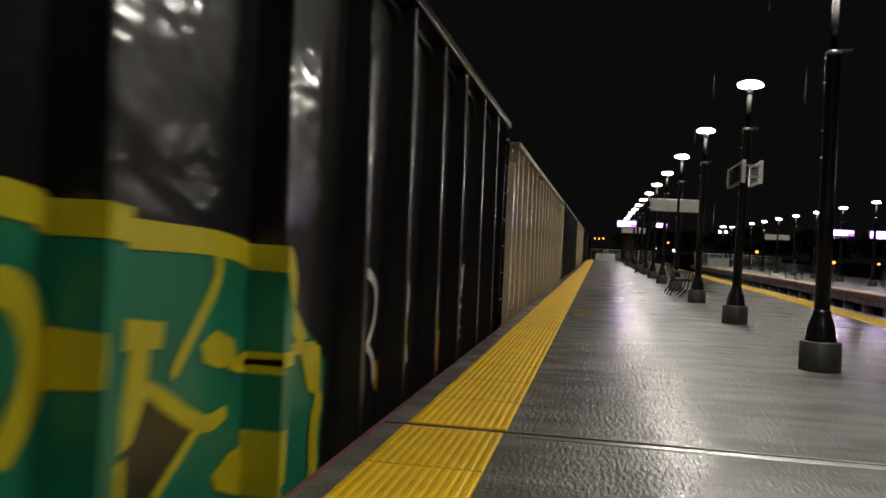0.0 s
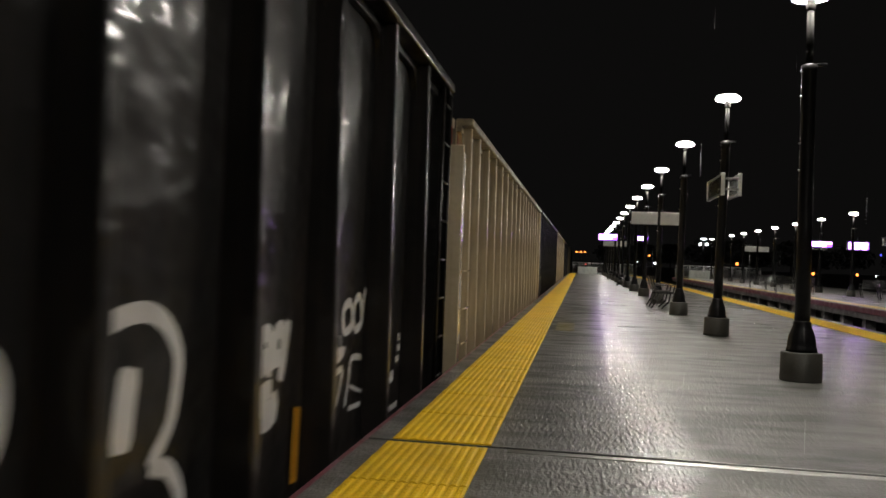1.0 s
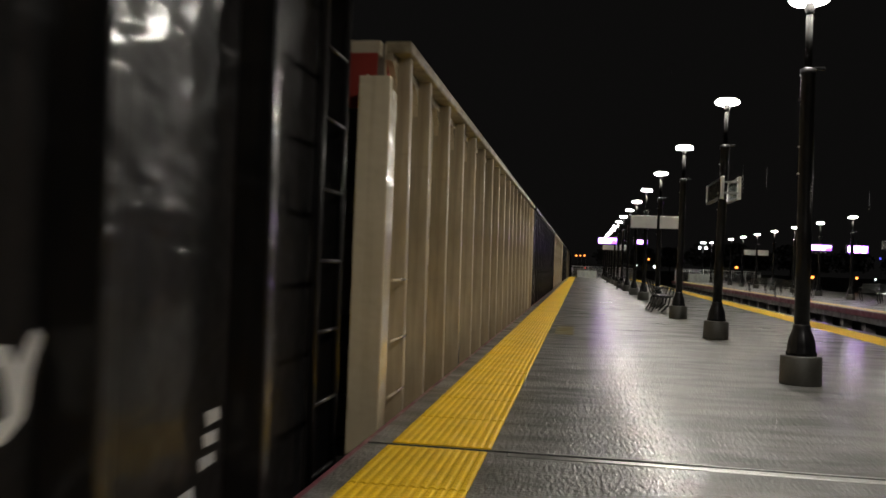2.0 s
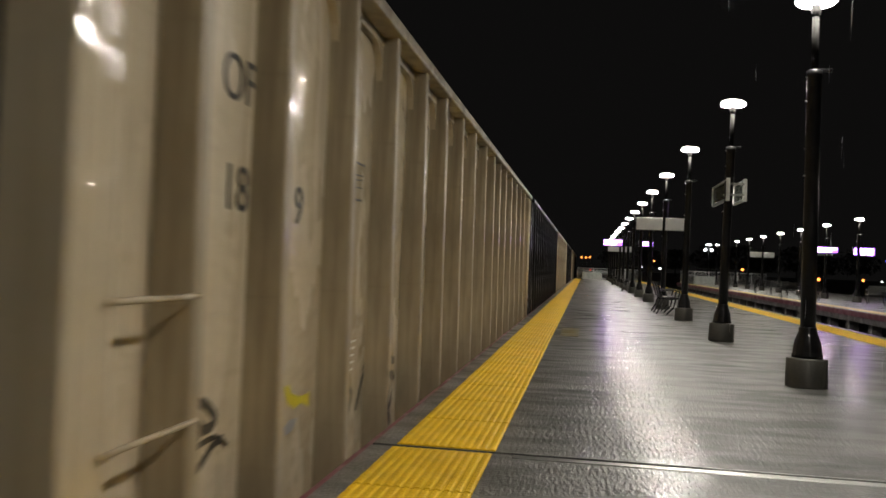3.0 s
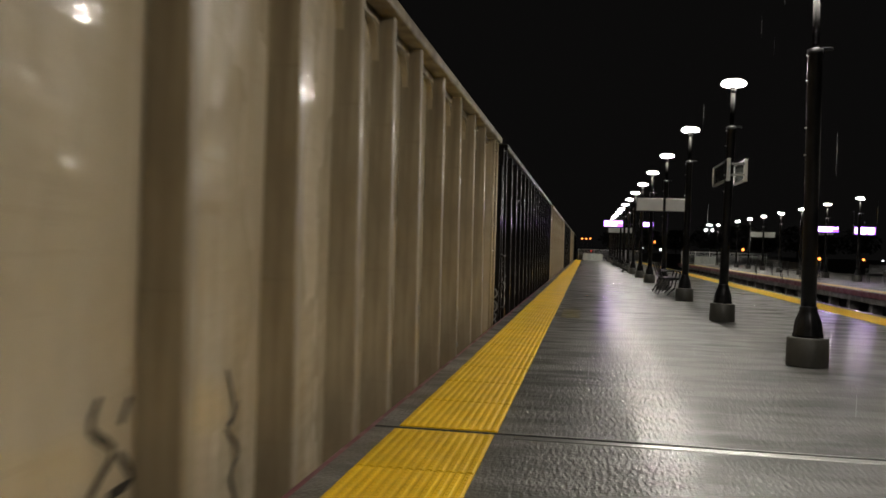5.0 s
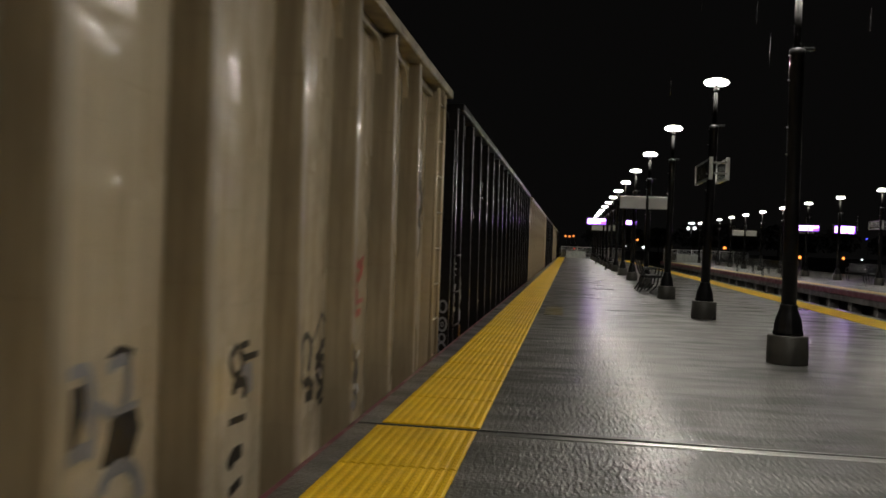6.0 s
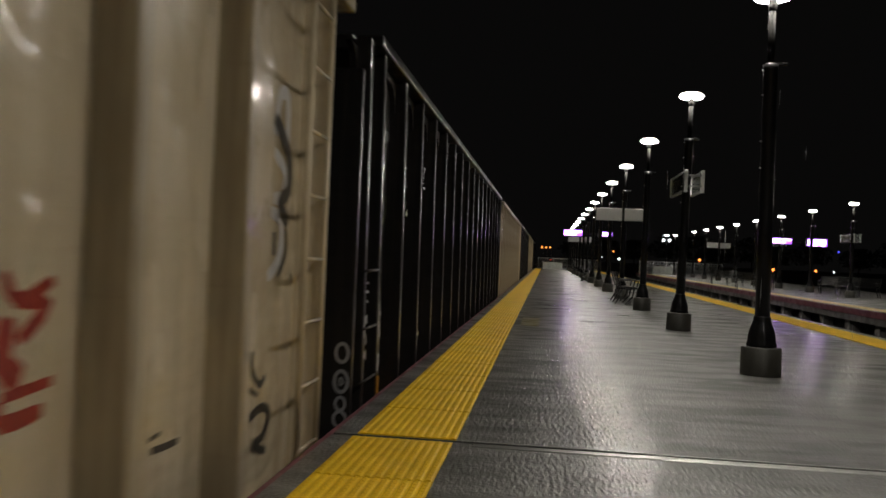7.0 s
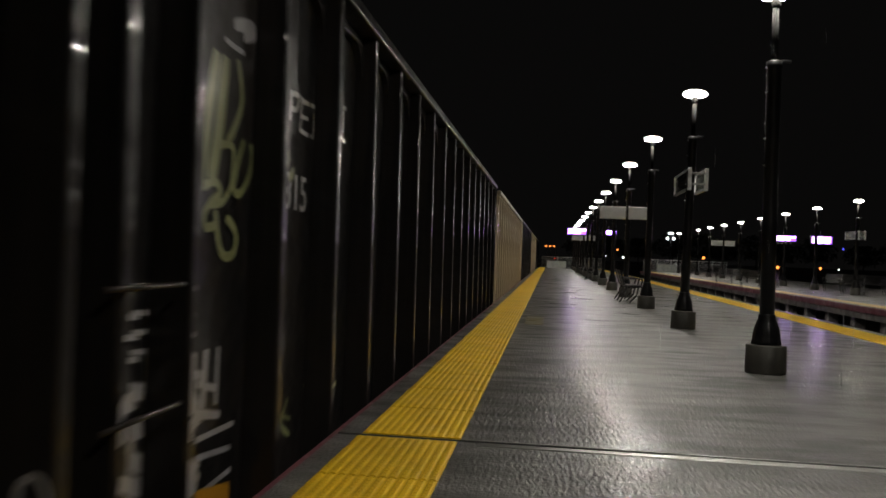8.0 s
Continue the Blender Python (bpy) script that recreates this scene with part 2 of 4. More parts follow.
FAR_EDGE = 10.6

part("ground", bx(-600, 600, -600, 1500, RAIL_Z - 0.6, RAIL_Z - 0.25), GROUND)
tagged(bpy.data.objects["ground"], "dark unlit ground under the night sky", "ground", kind="structure")
for tx in (-1.93, 8.78):
    bed = part("ballast_bed", bx(tx - 2.2 if tx < 0 else 6.98, tx + 1.75 if tx < 0 else 10.95, -60, 400, RAIL_Z - 0.24, RAIL_Z - 0.16), BALLAST)
    tagged(bed, "dark wet ballast under the rails", "ballast", kind="structure")
    # a puddle made as a flat plate, its reflection put into the olive colour
    tagged(part("drain_plate", bx(0.72, 1.03, 14.2, 16.1, -0.03, 0.004, bevel=0.002), PLATE), "flat olive-yellow plate standing in for a reflecting puddle", "cover plate") if tx < 0 else None
    for s in (-0.7175, 0.7175):
        rail = part("rail", bx(tx + s - 0.035, tx + s + 0.035, -60, 400, RAIL_Z - 0.155, RAIL_Z, bevel=0.012), RAIL_STEEL)
        tagged(rail, "steel running rail on dark ballast", "rail", kind="structure")

JOINT_Y = 5.125                   # expansion joint across the platform
slab = part("platform", bx(EDGE_L + 0.02, EDGE_R, JOINT_Y + 0.025, P_END, -0.45, 0.0), CONCRETE)
tagged(slab, "wet grey broom-finished concrete platform", "platform", kind="structure")
slab2 = part("platform", bx(EDGE_L + 0.02, EDGE_R, P_BACK, JOINT_Y - 0.025, -0.45, 0.0), CONCRETE)
tagged(slab2, "wet grey concrete platform before the expansion joint", "platform", kind="structure")
joint = tagged(part("expansion_joint", bx(EDGE_L + 0.03, EDGE_R - 0.01, JOINT_Y - 0.024, JOINT_Y + 0.024, -0.3, -0.006), JOINT_RUBBER),
               "dark rubber expansion joint with a steel cover strip", "joint", kind="structure")
part("cover_strip", bx(0.72, EDGE_R - 0.02, JOINT_Y - 0.105, JOINT_Y - 0.03, -0.03, 0.004, bevel=0.003), JOINT_STEEL, joint, "wet flat steel strip")
part("cover_strip", bx(0.72, EDGE_R - 0.02, JOINT_Y + 0.026, JOINT_Y + 0.036, -0.05, 0.003, bevel=0.001), JOINT_STEEL, joint, "thin steel angle")

for x0, x1, far in ((EDGE_L - 0.03, EDGE_L + 0.016, 0), (EDGE_R + 0.004, EDGE_R + 0.06, 0), (FAR_EDGE - 0.06, FAR_EDGE - 0.004, 1)):
    board = part("rubbing_board", bx(x0, x1, P_BACK, P_END, -0.20, -0.012, bevel=0.01), MAROON)
    tagged(board, "maroon timber rubbing board along the platform edge", "edge board", kind="structure")

# far platform
far = part("platform", bx(FAR_EDGE, 19.5, P_BACK, P_END, -0.40, 0.0), CONCRETE)
tagged(far, "wet concrete platform across the second track", "platform", kind="structure")
support = hub("platform_support", pose(0, 0, 0), "pale concrete posts under the far platform", "support", kind="structure")
post = part("support_post", bx(-0.17, 0.17, -0.2, 0.2, RAIL_Z - 0.25, -0.404, bevel=0.01), EDGE_CONCRETE, support, at=pose(FAR_EDGE + 0.42, 6, 0))
for k in range(1, 34):
    again(post, pose(FAR_EDGE + 0.42, 6 + 2.55 * k, 0))
# these walls share the near-black colour of the cars' underframes
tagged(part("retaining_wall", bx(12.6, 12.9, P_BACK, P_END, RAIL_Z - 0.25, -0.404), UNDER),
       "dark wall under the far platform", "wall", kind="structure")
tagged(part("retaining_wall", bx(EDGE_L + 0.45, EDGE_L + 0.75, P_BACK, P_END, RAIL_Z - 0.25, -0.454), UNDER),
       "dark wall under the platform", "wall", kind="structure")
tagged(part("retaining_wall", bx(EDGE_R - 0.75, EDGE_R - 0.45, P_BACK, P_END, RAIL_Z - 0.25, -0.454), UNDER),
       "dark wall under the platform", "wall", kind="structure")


# ---- platform lamps ----
def flute(a, z):
    return 0.022 * math.cos(a * math.tau * 12) * max(0.0, min(1.0, (0.62 - z) / 0.3))


def platform_lamp(m, label):
    top = hub("platform_lamp", m, label, "lamp post", "platform lamps")
    part("footing", lathe(bmesh.new(), [(0.205, 0.0), (0.207, 0.02), (0.203, 0.285), (0.192, 0.30)], 32), BASE_CONCRETE, top, "round concrete footing")
    part("base_casting", lathe(bmesh.new(), [(0.150, 0.302), (0.152, 0.33), (0.142, 0.35), (0.140, 0.40), (0.128, 0.47), (0.105, 0.53), (0.088, 0.575),
                                             (0.090, 0.60), (0.080, 0.62)], 48, wobble=flute), POLE_BLACK, top, "fluted black base casting")
    part("shaft", lathe(bmesh.new(), [(0.076, 0.60), (0.074, 1.6), (0.072, 1.62), (0.072, 3.20), (0.080, 3.215), (0.080, 3.27), (0.05, 3.285)], 20), POLE_BLACK, top)
    part("upper_shaft", lathe(bmesh.new(), [(0.036, 3.27), (0.034, 3.86)], 14), POLE_GREY, top, "thin grey upper shaft")
    part("bracket", bx(0.06, 0.17, -0.02, 0.02, 3.262, 3.292, bevel=0.005), POLE_BLACK, top)
    # tiny bright steel knobs added in place of glints on the black shaft
    for z in (2.18, 2.46, 2.95, 3.21):
        part("eyelet", tb((-0.066, -0.01, z), (-0.088, -0.02, z), 0.010, 0.008, n=8), JOINT_STEEL, top, "small bright steel knob standing in for a glint on the shaft")
    head = part("lamp_head", lathe(bmesh.new(), [(0.038, 3.84), (0.05, 3.90), (0.05, 4.0), (0.13, 4.062), (0.10, 4.078), (0.01, 4.085)], 32), HOUSING, top)
    part("lens", lathe(bmesh.new(), [(0.052, 3.962), (0.12, 3.964), (0.180, 3.972)], 32), LENS, head, "glowing white lens")
    part("diffuser_rim", lathe(bmesh.new(), [(0.182, 3.973), (0.205, 3.992), (0.207, 4.012), (0.185, 4.038), (0.132, 4.060)], 32), RIM, head, "softly glowing diffuser rim")
    return top


lamp = platform_lamp(pose(ROW_X, ROW_Y, 0), "black platform lamp post with glowing round head on concrete footing")
LEAN = {0: -0.35, 1: 0.95, 2: 0.3}
lamp.matrix_basis = pose(ROW_X, ROW_Y, 0, 0, LEAN[0], 0)
# the row runs on unseen to k = -2, added to light the near cars
for k in range(-2, 15):
    if k:
        copy_thing(lamp, pose(ROW_X, ROW_Y + ROW_STEP * k, 0, 0, LEAN.get(k, 0.0), 0))
for k in range(-3, 9):
    o = copy_thing(lamp, pose(FAR_X, FAR_Y + FAR_STEP * k, 0))
    tagged(o, "black lamp post with glowing head on the far platform")


# ---- signs on the posts ----
def name_board(x, y, z0, z1, panels, label):
    top = hub("name_board", pose(x, y, 0), label, "sign", "name boards")
    for a, b in panels:
        p = part("sign_panel", bx(a, b, -0.03, 0.0, z0, z1, bevel=0.006), PALE_SIGN, top, "blank pale sign panel")
        part("sign_edge", bx(a - 0.012, b + 0.012, 0.002, 0.03, z0 - 0.012, z1 + 0.012, bevel=0.004), SIGN_FRAME, p)
    part("arm", bx(panels[0][0], panels[-1][1], 0.035, 0.075, z0 + 0.05, z0 + 0.09, bevel=0.005), POLE_BLACK, top)
    part("arm", bx(panels[0][0], panels[-1][1], 0.035, 0.075, z1 - 0.09, z1 - 0.05, bevel=0.005), POLE_BLACK, top)
    return top


name_board(ROW_X, ROW_Y + ROW_STEP * 3 - 0.09, 2.36, 2.72, [(-0.84, -0.09), (0.0, 0.55)], "pale double name board on a lamp post")
name_board(ROW_X, ROW_Y + ROW_STEP * 9 - 0.09, 2.36, 2.72, [(-0.84, -0.09), (0.05, 0.75)], "pale double name board on a distant lamp post")
name_board(FAR_X, FAR_Y + FAR_STEP * 4 - 0.09, 2.45, 2.83, [(-0.92, -0.1), (0.05, 0.8)], "pale double name board on the far platform")


def flag_sign(x, y):
    """Two boards in line with the track, one on each side of a post."""
    top = hub("flag_sign", pose(x, y, 0), "pair of framed notice boards on a black lamp post", "sign")
    for sx, y0, y1 in ((-0.06, -0.1, 1.55), (0.23, 0.0, 1.1)):
        p = part("notice_board", bx(sx - 0.012, sx + 0.012, y0 + 0.04, y1 - 0.04, 2.40, 2.69), NOTICE_DARK, top)
        part("frame_upright", bx(sx - 0.03, sx + 0.03, y0, y0 + 0.035, 2.35, 2.73, bevel=0.005), PALE_SIGN, p)
        part("frame_upright", bx(sx - 0.03, sx + 0.03, y1 - 0.035, y1, 2.37, 2.72, bevel=0.005), PALE_SIGN, p)
        part("frame_rail", bx(sx - 0.025, sx + 0.025, y0 + 0.036, y1 - 0.036, 2.36, 2.398, bevel=0.004), SIGN_FRAME, p)
        part("frame_rail", bx(sx - 0.025, sx + 0.025, y0 + 0.036, y1 - 0.036, 2.692, 2.72, bevel=0.004), SIGN_FRAME, p)
    part("clamp", bx(-0.03, 0.2, -0.09, -0.05, 2.44, 2.47, bevel=0.004), SIGN_FRAME, top)
    part("clamp", bx(-0.03, 0.2, -0.09, -0.05, 2.62, 2.65, bevel=0.004), SIGN_FRAME, top)
    return top


flag_sign(ROW_X + 0.06, ROW_Y + ROW_STEP - 0.1)
flag_sign(FAR_X + 0.06, FAR_Y + FAR_STEP - 0.1)
flag_sign(FAR_X + 0.06, FAR_Y - FAR_STEP - 0.1)


def display(x, y, z0, z1, x0, x1, rows, label):
    """A lit departure board: a case, a glowing face and unreadable lines as bars."""
    top = hub("departure_display", pose(x, y, 0), label, "display", "displays")
    case = part("case", bx(x0 - 0.06, x1 + 0.06, 0.0, 0.16, z0 - 0.06, z1 + 0.06, bevel=0.015), SCREEN_DARK, top)
    part("face", bx(x0, x1, -0.008, -0.003, z0, z1), SCREEN_VIOLET, case, "violet glowing screen")
    for a, b, c, d in rows:
        part("text_bar", bx(x0 + (x1 - x0) * a, x0 + (x1 - x0) * b, -0.016, -0.010, z0 + (z1 - z0) * c, z0 + (z1 - z0) * d), SCREEN, case, "bright lilac bar")
    part("hanger", bx((x0 + x1) / 2 - 0.03, (x0 + x1) / 2 + 0.03, 0.05, 0.11, z1 + 0.064, z1 + 0.3), POLE_BLACK, top)
    part("hanger", bx(min(x0, 0), max(x1, 0), 0.165, 0.20, z0 + 0.1, z0 + 0.16), POLE_BLACK, top)
    return top


ROWS_A = [(0.02, 0.98, 0.55, 0.95), (0.02, 0.7, 0.08, 0.5)]
ROWS_B = [(0.0, 0.12, 0.1, 0.9), (0.2, 0.95, 0.25, 0.95), (0.3, 0.55, 0.02, 0.2), (0.65, 0.9, 0.02, 0.2)]
display(ROW_X, ROW_Y + ROW_STEP * 8 - 0.12, 2.62, 2.98, -1.26, -0.12, ROWS_A, "lit lilac departure display on a distant post")
display(ROW_X, ROW_Y + ROW_STEP * 8 - 0.12, 2.66, 2.92, 0.95, 1.75, ROWS_A, "lit lilac departure display beside a post")
display(FAR_X, FAR_Y + FAR_STEP - 0.12, 2.50, 2.79, -0.5, 0.57, ROWS_A, "lit lilac departure display on the far platform")
display(FAR_X, FAR_Y + FAR_STEP - 0.12, 2.42, 2.82, 1.4, 2.45, ROWS_B, "lit violet departure display on the far platform")


# ---- benches, fences and cabinets ----
def bench(m, label):
    top = hub("bench", m, label, "bench", "platform benches")
    side = part("side_frame", bmesh.new(), BENCH_METAL, top)
    bm = bmesh.new()
    for line in ([(-0.42, 0.86), (-0.30, 0.47), (-0.16, 0.40), (0.14, 0.43)], [(-0.24, 0.44), (-0.30, 0.22), (-0.42, 0.01)],
                 [(0.06, 0.42), (0.02, 0.2), (-0.16, 0.01)], [(0.12, 0.43), (0.16, 0.62), (0.05, 0.645), (-0.33, 0.63)]):
        for (xa, za), (xb, zb) in zip(line, line[1:]):
            tube(bm, (xa, 0, za), (xb, 0, zb), 0.02, n=8)
    bm.to_mesh(side.data)
    bm.free()
    for f in (0.5, 1.0):
        again(side, pose(0, 1.75 * f, 0), top)
    for k in range(9):
        f = k / 8
        part("back_slat", tb((-0.405 + 0.10 * f, -0.03, 0.83 - 0.33 * f), (-0.405 + 0.10 * f, 1.78, 0.83 - 0.33 * f), 0.014, n=8), BENCH_METAL, top)
    for k in range(9):
        f = k / 8
        part("seat_slat", tb((-0.24 + 0.36 * f, -0.03, 0.435 + 0.01 * f), (-0.24 + 0.36 * f, 1.78, 0.435 + 0.01 * f), 0.014, n=8), BENCH_METAL, top)
    return top


seat = bench(pose(3.38, 22.9, 0), "black metal slatted bench on wet concrete")
for y in (44.4, 61.5):
    copy_thing(seat, pose(3.38, y, 0))
for x, y in ((12.4, 44.5), (12.6, 52.0), (15.6, 39.5), (15.8, 42.5)):
    tagged(copy_thing(seat, pose(x, y, 0, 0, 0, 90)), "black metal bench on the far platform")


def fence(x0, x1, y, h, label):
    top = hub("fence", pose(x0, y, 0), label, "fence", kind="structure")
    n = max(2, round((x1 - x0) / 1.5))
    for k in range(n + 1):
        part("post", tb(((x1 - x0) * k / n, 0, 0), ((x1 - x0) * k / n, 0, h + 0.06), 0.03, n=8), GALVANISED, top)
    for z in (0.12, h):
        part("rail", tb((0, 0, z), (x1 - x0, 0, z), 0.022, n=8), GALVANISED, top)
    count = int((x1 - x0) / 0.115)
    bar = part("baluster", tb((0.1, 0, 0.12), (0.1, 0, h), 0.009, n=6), GALVANISED, top)
    for k in range(1, count - 1):
        again(bar, pose(0.115 * k, 0, 0))
    return top


fence(0.25, 6.8, 91.0, 1.15, "galvanised railing across the platform end")
fence(FAR_EDGE + 0.2, 19.2, 91.0, 1.25, "galvanised railing at the end of the far platform")


def cabinet(x0, x1, y, h, label):
    top = hub("cabinet", pose((x0 + x1) / 2, y, 0), label, "cabinet")
    w = (x1 - x0) / 2
    part("body", bx(-w, w, -0.4, 0.4, 0, h, bevel=0.02), CABINET_GREY, top)
    part("lid", bx(-w - 0.03, w + 0.03, -0.43, 0.43, h + 0.002, h + 0.05, bevel=0.01), CABINET_GREY, top)
    return top


cabinet(0.75, 2.75, 90.0, 0.68, "grey salt bin before the end railing")
cabinet(11.9, 13.9, 89.0, 0.75, "grey salt bin on the far platform")


# ---- lights of the town beyond ----
SODIUM = glow("sodium_lamp", (1.0, 0.27, 0.05), 4.0)
COOL_LAMP = glow("cool_lamp", (0.95, 0.97, 1.0), 4.0)
BLUE_LAMP = glow("blue_lamp", (0.10, 0.10, 1.0), 2.0)
RED_LAMP = glow("red_lamp", (1.0, 0.06, 0.02), 2.0)


def street_lamp(x, y, z, r, lamp_material, label):
    x, z, r = 1.11 + (x - 1.11) * 2.6, 1.13 + (z - 1.13) * 2.6, r * 1.5
    top = hub("street_lamp", pose(x, y, RAIL_Z - 0.25), label, "street lamp", "distant street lamps")
    h = z - RAIL_Z + 0.25
    part("pole", tb((0, 0, 0), (0, 0, h), 0.09, 0.06, n=8), POLE_BLACK, top)
    part("arm", tb((0, 0, h), (-0.6, -0.3, h + 0.1), 0.04, n=8), POLE_BLACK, top)
    part("globe", lathe(bmesh.new(), [(r * 0.2, h - r), (r * 0.8, h - r * 0.6), (r, h), (r * 0.8, h + r * 0.6), (r * 0.2, h + r)], 16, -0.6, -0.3), lamp_material, top)
    return top


TOWN_Y = 390.0
for x, z, r in ((26.7, 1.95, 0.42), (38.9, 0.8, 0.45), (45.8, 0.9, 0.38), (0.6, 3.0, 0.26), (-0.1, 3.0, 0.26), (1.3, 3.05, 0.26), (12.2, 2.8, 0.28),
                (5.2, 3.0, 0.2), (53.9, -0.2, 0.4), (60.5, 0.2, 0.4), (57.0, -0.3, 0.25)):
    street_lamp(x + 0.6, TOWN_Y, z, r, SODIUM, "distant sodium street lamp with an orange glow")
for x, z, r in ((13.3, 1.55, 0.36), (49.1, 0.8, 0.25), (10.3, 1.7, 0.16), (33.0, 0.9, 0.14)):
    street_lamp(x + 0.6, TOWN_Y + 3, z, r, COOL_LAMP, "distant white street lamp")


def twin_lamp(m, h):
    """A pole with a top light and two globes on short curved arms."""
    top = hub("twin_lamp", m, "black pole with a top light and two white globes", "street lamp")
    part("pole", tb((0, 0, 0), (0, 0, h), 0.09, 0.06, n=10), POLE_BLACK, top)
    globe = [(0.03, -0.17), (0.13, -0.12), (0.17, 0.0), (0.13, 0.12), (0.03, 0.17)]
    for side in (-1, 1):
        bm = tb((0, 0, h - 0.55), (side * 0.2, 0, h - 0.30), 0.03, n=8)
        tube(bm, (side * 0.2, 0, h - 0.30), (side * 0.32, 0, h - 0.30), 0.03, n=8)
        arm = part("arm", bm, POLE_BLACK, top)
        part("globe", lathe(bmesh.new(), [(r, h - 0.46 + z) for r, z in globe], 14, side * 0.34, 0), COOL_LAMP, arm, "glowing white globe")
    part("top_light", lathe(bmesh.new(), [(0.05, h), (0.30, h + 0.04), (0.34, h + 0.12), (0.2, h + 0.2), (0.02, h + 0.22)], 18), COOL_LAMP, top, "glowing white top light")
    return top


twin_lamp(pose(14.29, 97, RAIL_Z - 0.25), 5.59)
street_lamp(50.7, TOWN_Y + 6, 4.3, 0.3, BLUE_LAMP, "distant blue signal light")
street_lamp(2.1, TOWN_Y - 6, 0.9, 0.2, RED_LAMP, "distant red signal light")


# ---- dark trees beyond the platform ends ----
BARK = shader("wet_bark", (0.035, 0.028, 0.022), 0.7, scale=6, bump=0.004, bump_scale=20)
LEAVES = shader("night_leaves", (0.035, 0.05, 0.022), 0.55, scale=3, per_object=0.2)


def crown_mesh(rng, h, spread):
    """Many small leaf clumps, ragged and open, round the ends of the limbs."""
    bm = bmesh.new()
    for k in range(900):
        a, u = rng.uniform(0, math.tau), rng.random()
        r = spread * math.sqrt(rng.random()) * (0.45 + 0.75 * math.sin(math.pi * min(1.0, u * 0.85 + 0.12)))
        p = Vector((r * math.cos(a), r * math.sin(a), h * (0.32 + 0.68 * u) + rng.gauss(0, 0.5)))
        d = [Vector((rng.gauss(0, 1), rng.gauss(0, 1), rng.gauss(0, 1))) * rng.uniform(0.25, 0.6) for _ in range(4)]
        vs = [bm.verts.new(p + q) for q in d]
        for tri in ((0, 1, 2), (0, 2, 3), (0, 3, 1), (1, 3, 2)):
            bm.faces.new([vs[i] for i in tri])
    return bm


def tree(m, h, spread, seed, label):
    rng = random.Random(seed)
    top = hub("tree", m, label, "tree", "distant trees")
    bm = tb((0, 0, 0), (0.1, 0, h * 0.55), 0.4, 0.2, n=9)
    for k in range(9):
        a = k * 2.4
        tube(bm, (0.06, 0, h * (0.25 + 0.03 * k)), (spread * 0.75 * math.cos(a), spread * 0.75 * math.sin(a), h * (0.55 + 0.045 * k)), 0.16, 0.05, n=6)
    part("trunk", bm, BARK, top)
    part("crown", crown_mesh(rng, h, spread), LEAVES, top)
    return top


oak = tree(pose(16, 430, RAIL_Z - 0.25), 13.0, 7.5, 3, "dark leafy tree far beyond the platform end")
elm = tree(pose(62, 440, RAIL_Z - 0.25), 16.0, 8.5, 8, "tall dark tree far beyond the far platform")
for x, y, turn in ((31, 436, 50), (44, 428, 110), (88, 445, 200), (112, 432, 20), (-22, 445, 75), (150, 430, 310)):
    copy_thing(oak, pose(x, y, RAIL_Z - 0.25, 0, 0, turn))
for x, y, turn in ((75, 432, 130), (100, 428, 80), (131, 440, 250), (168, 436, 10)):
    copy_thing(elm, pose(x, y, RAIL_Z - 0.25, 0, 0, turn))


# ---- the freight train ----
SPEED = 4.0                       # metres per second, towards the camera
CENTRE = -1.93                    # the near track's centre line
HALF, DEEP = 1.60, 0.20           # half width over the ribs, depth of a rib
SHEET = HALF - DEEP
CREST, FOOT = 0.048, 0.052        # half widths of a rib at its face and at the sheet
TOP = 4.13                        # top chord above the rail
FLOOR = 0.86


def rib_mesh(z0, z1):
    bm = bmesh.new()
    foot = [(SHEET + 0.001, -FOOT), (HALF, -CREST), (HALF, CREST), (SHEET + 0.001, FOOT)]
    lo = [bm.verts.new((x, y, z0)) for x, y in foot]
    hi = [bm.verts.new((x - (0.03 if i in (1, 2) else 0), y, z1)) for i, (x, y) in enumerate(foot)]
    for k in range(3):
        bm.faces.new((lo[k], lo[k + 1], hi[k + 1], hi[k]))
    bm.faces.new(lo[::-1])
    bm.faces.new(hi)
    bm.faces.new((lo[3], lo[0], hi[0], hi[3]))
    edges = [e for e in bm.edges if abs(e.verts[0].co.z - e.verts[1].co.z) > 1 and e.verts[0].co.x > SHEET + 0.05]
    bmesh.ops.bevel(bm, geom=edges, offset=0.014, segments=2, affect="EDGES", profile=0.5)
    return bm


def gusset_mesh():
    """The curved plate in the upper corner of a panel, against a rib."""
    bm = bmesh.new()
    rim = [(0.0, 0.0), (0.0, -0.26)] + [(-0.24 + 0.24 * math.cos(a), -0.26 + 0.26 * math.sin(a)) for a in (0.4, 0.8, 1.2)] + [(-0.24, 0.0)]
    near = [bm.verts.new((SHEET + 0.055, y - FOOT - 0.001, z)) for y, z in rim]
    back = [bm.verts.new((SHEET + 0.002, y - FOOT - 0.001, z)) for y, z in rim]
    bm.faces.new(near)
    bm.faces.new(back[::-1])
    for k in range(len(rim)):
        q = (k + 1) % len(rim)
        bm.faces.new((near[q], near[k], back[k], back[q]))
    bmesh.ops.recalc_face_normals(bm, faces=bm.faces)
    return bm


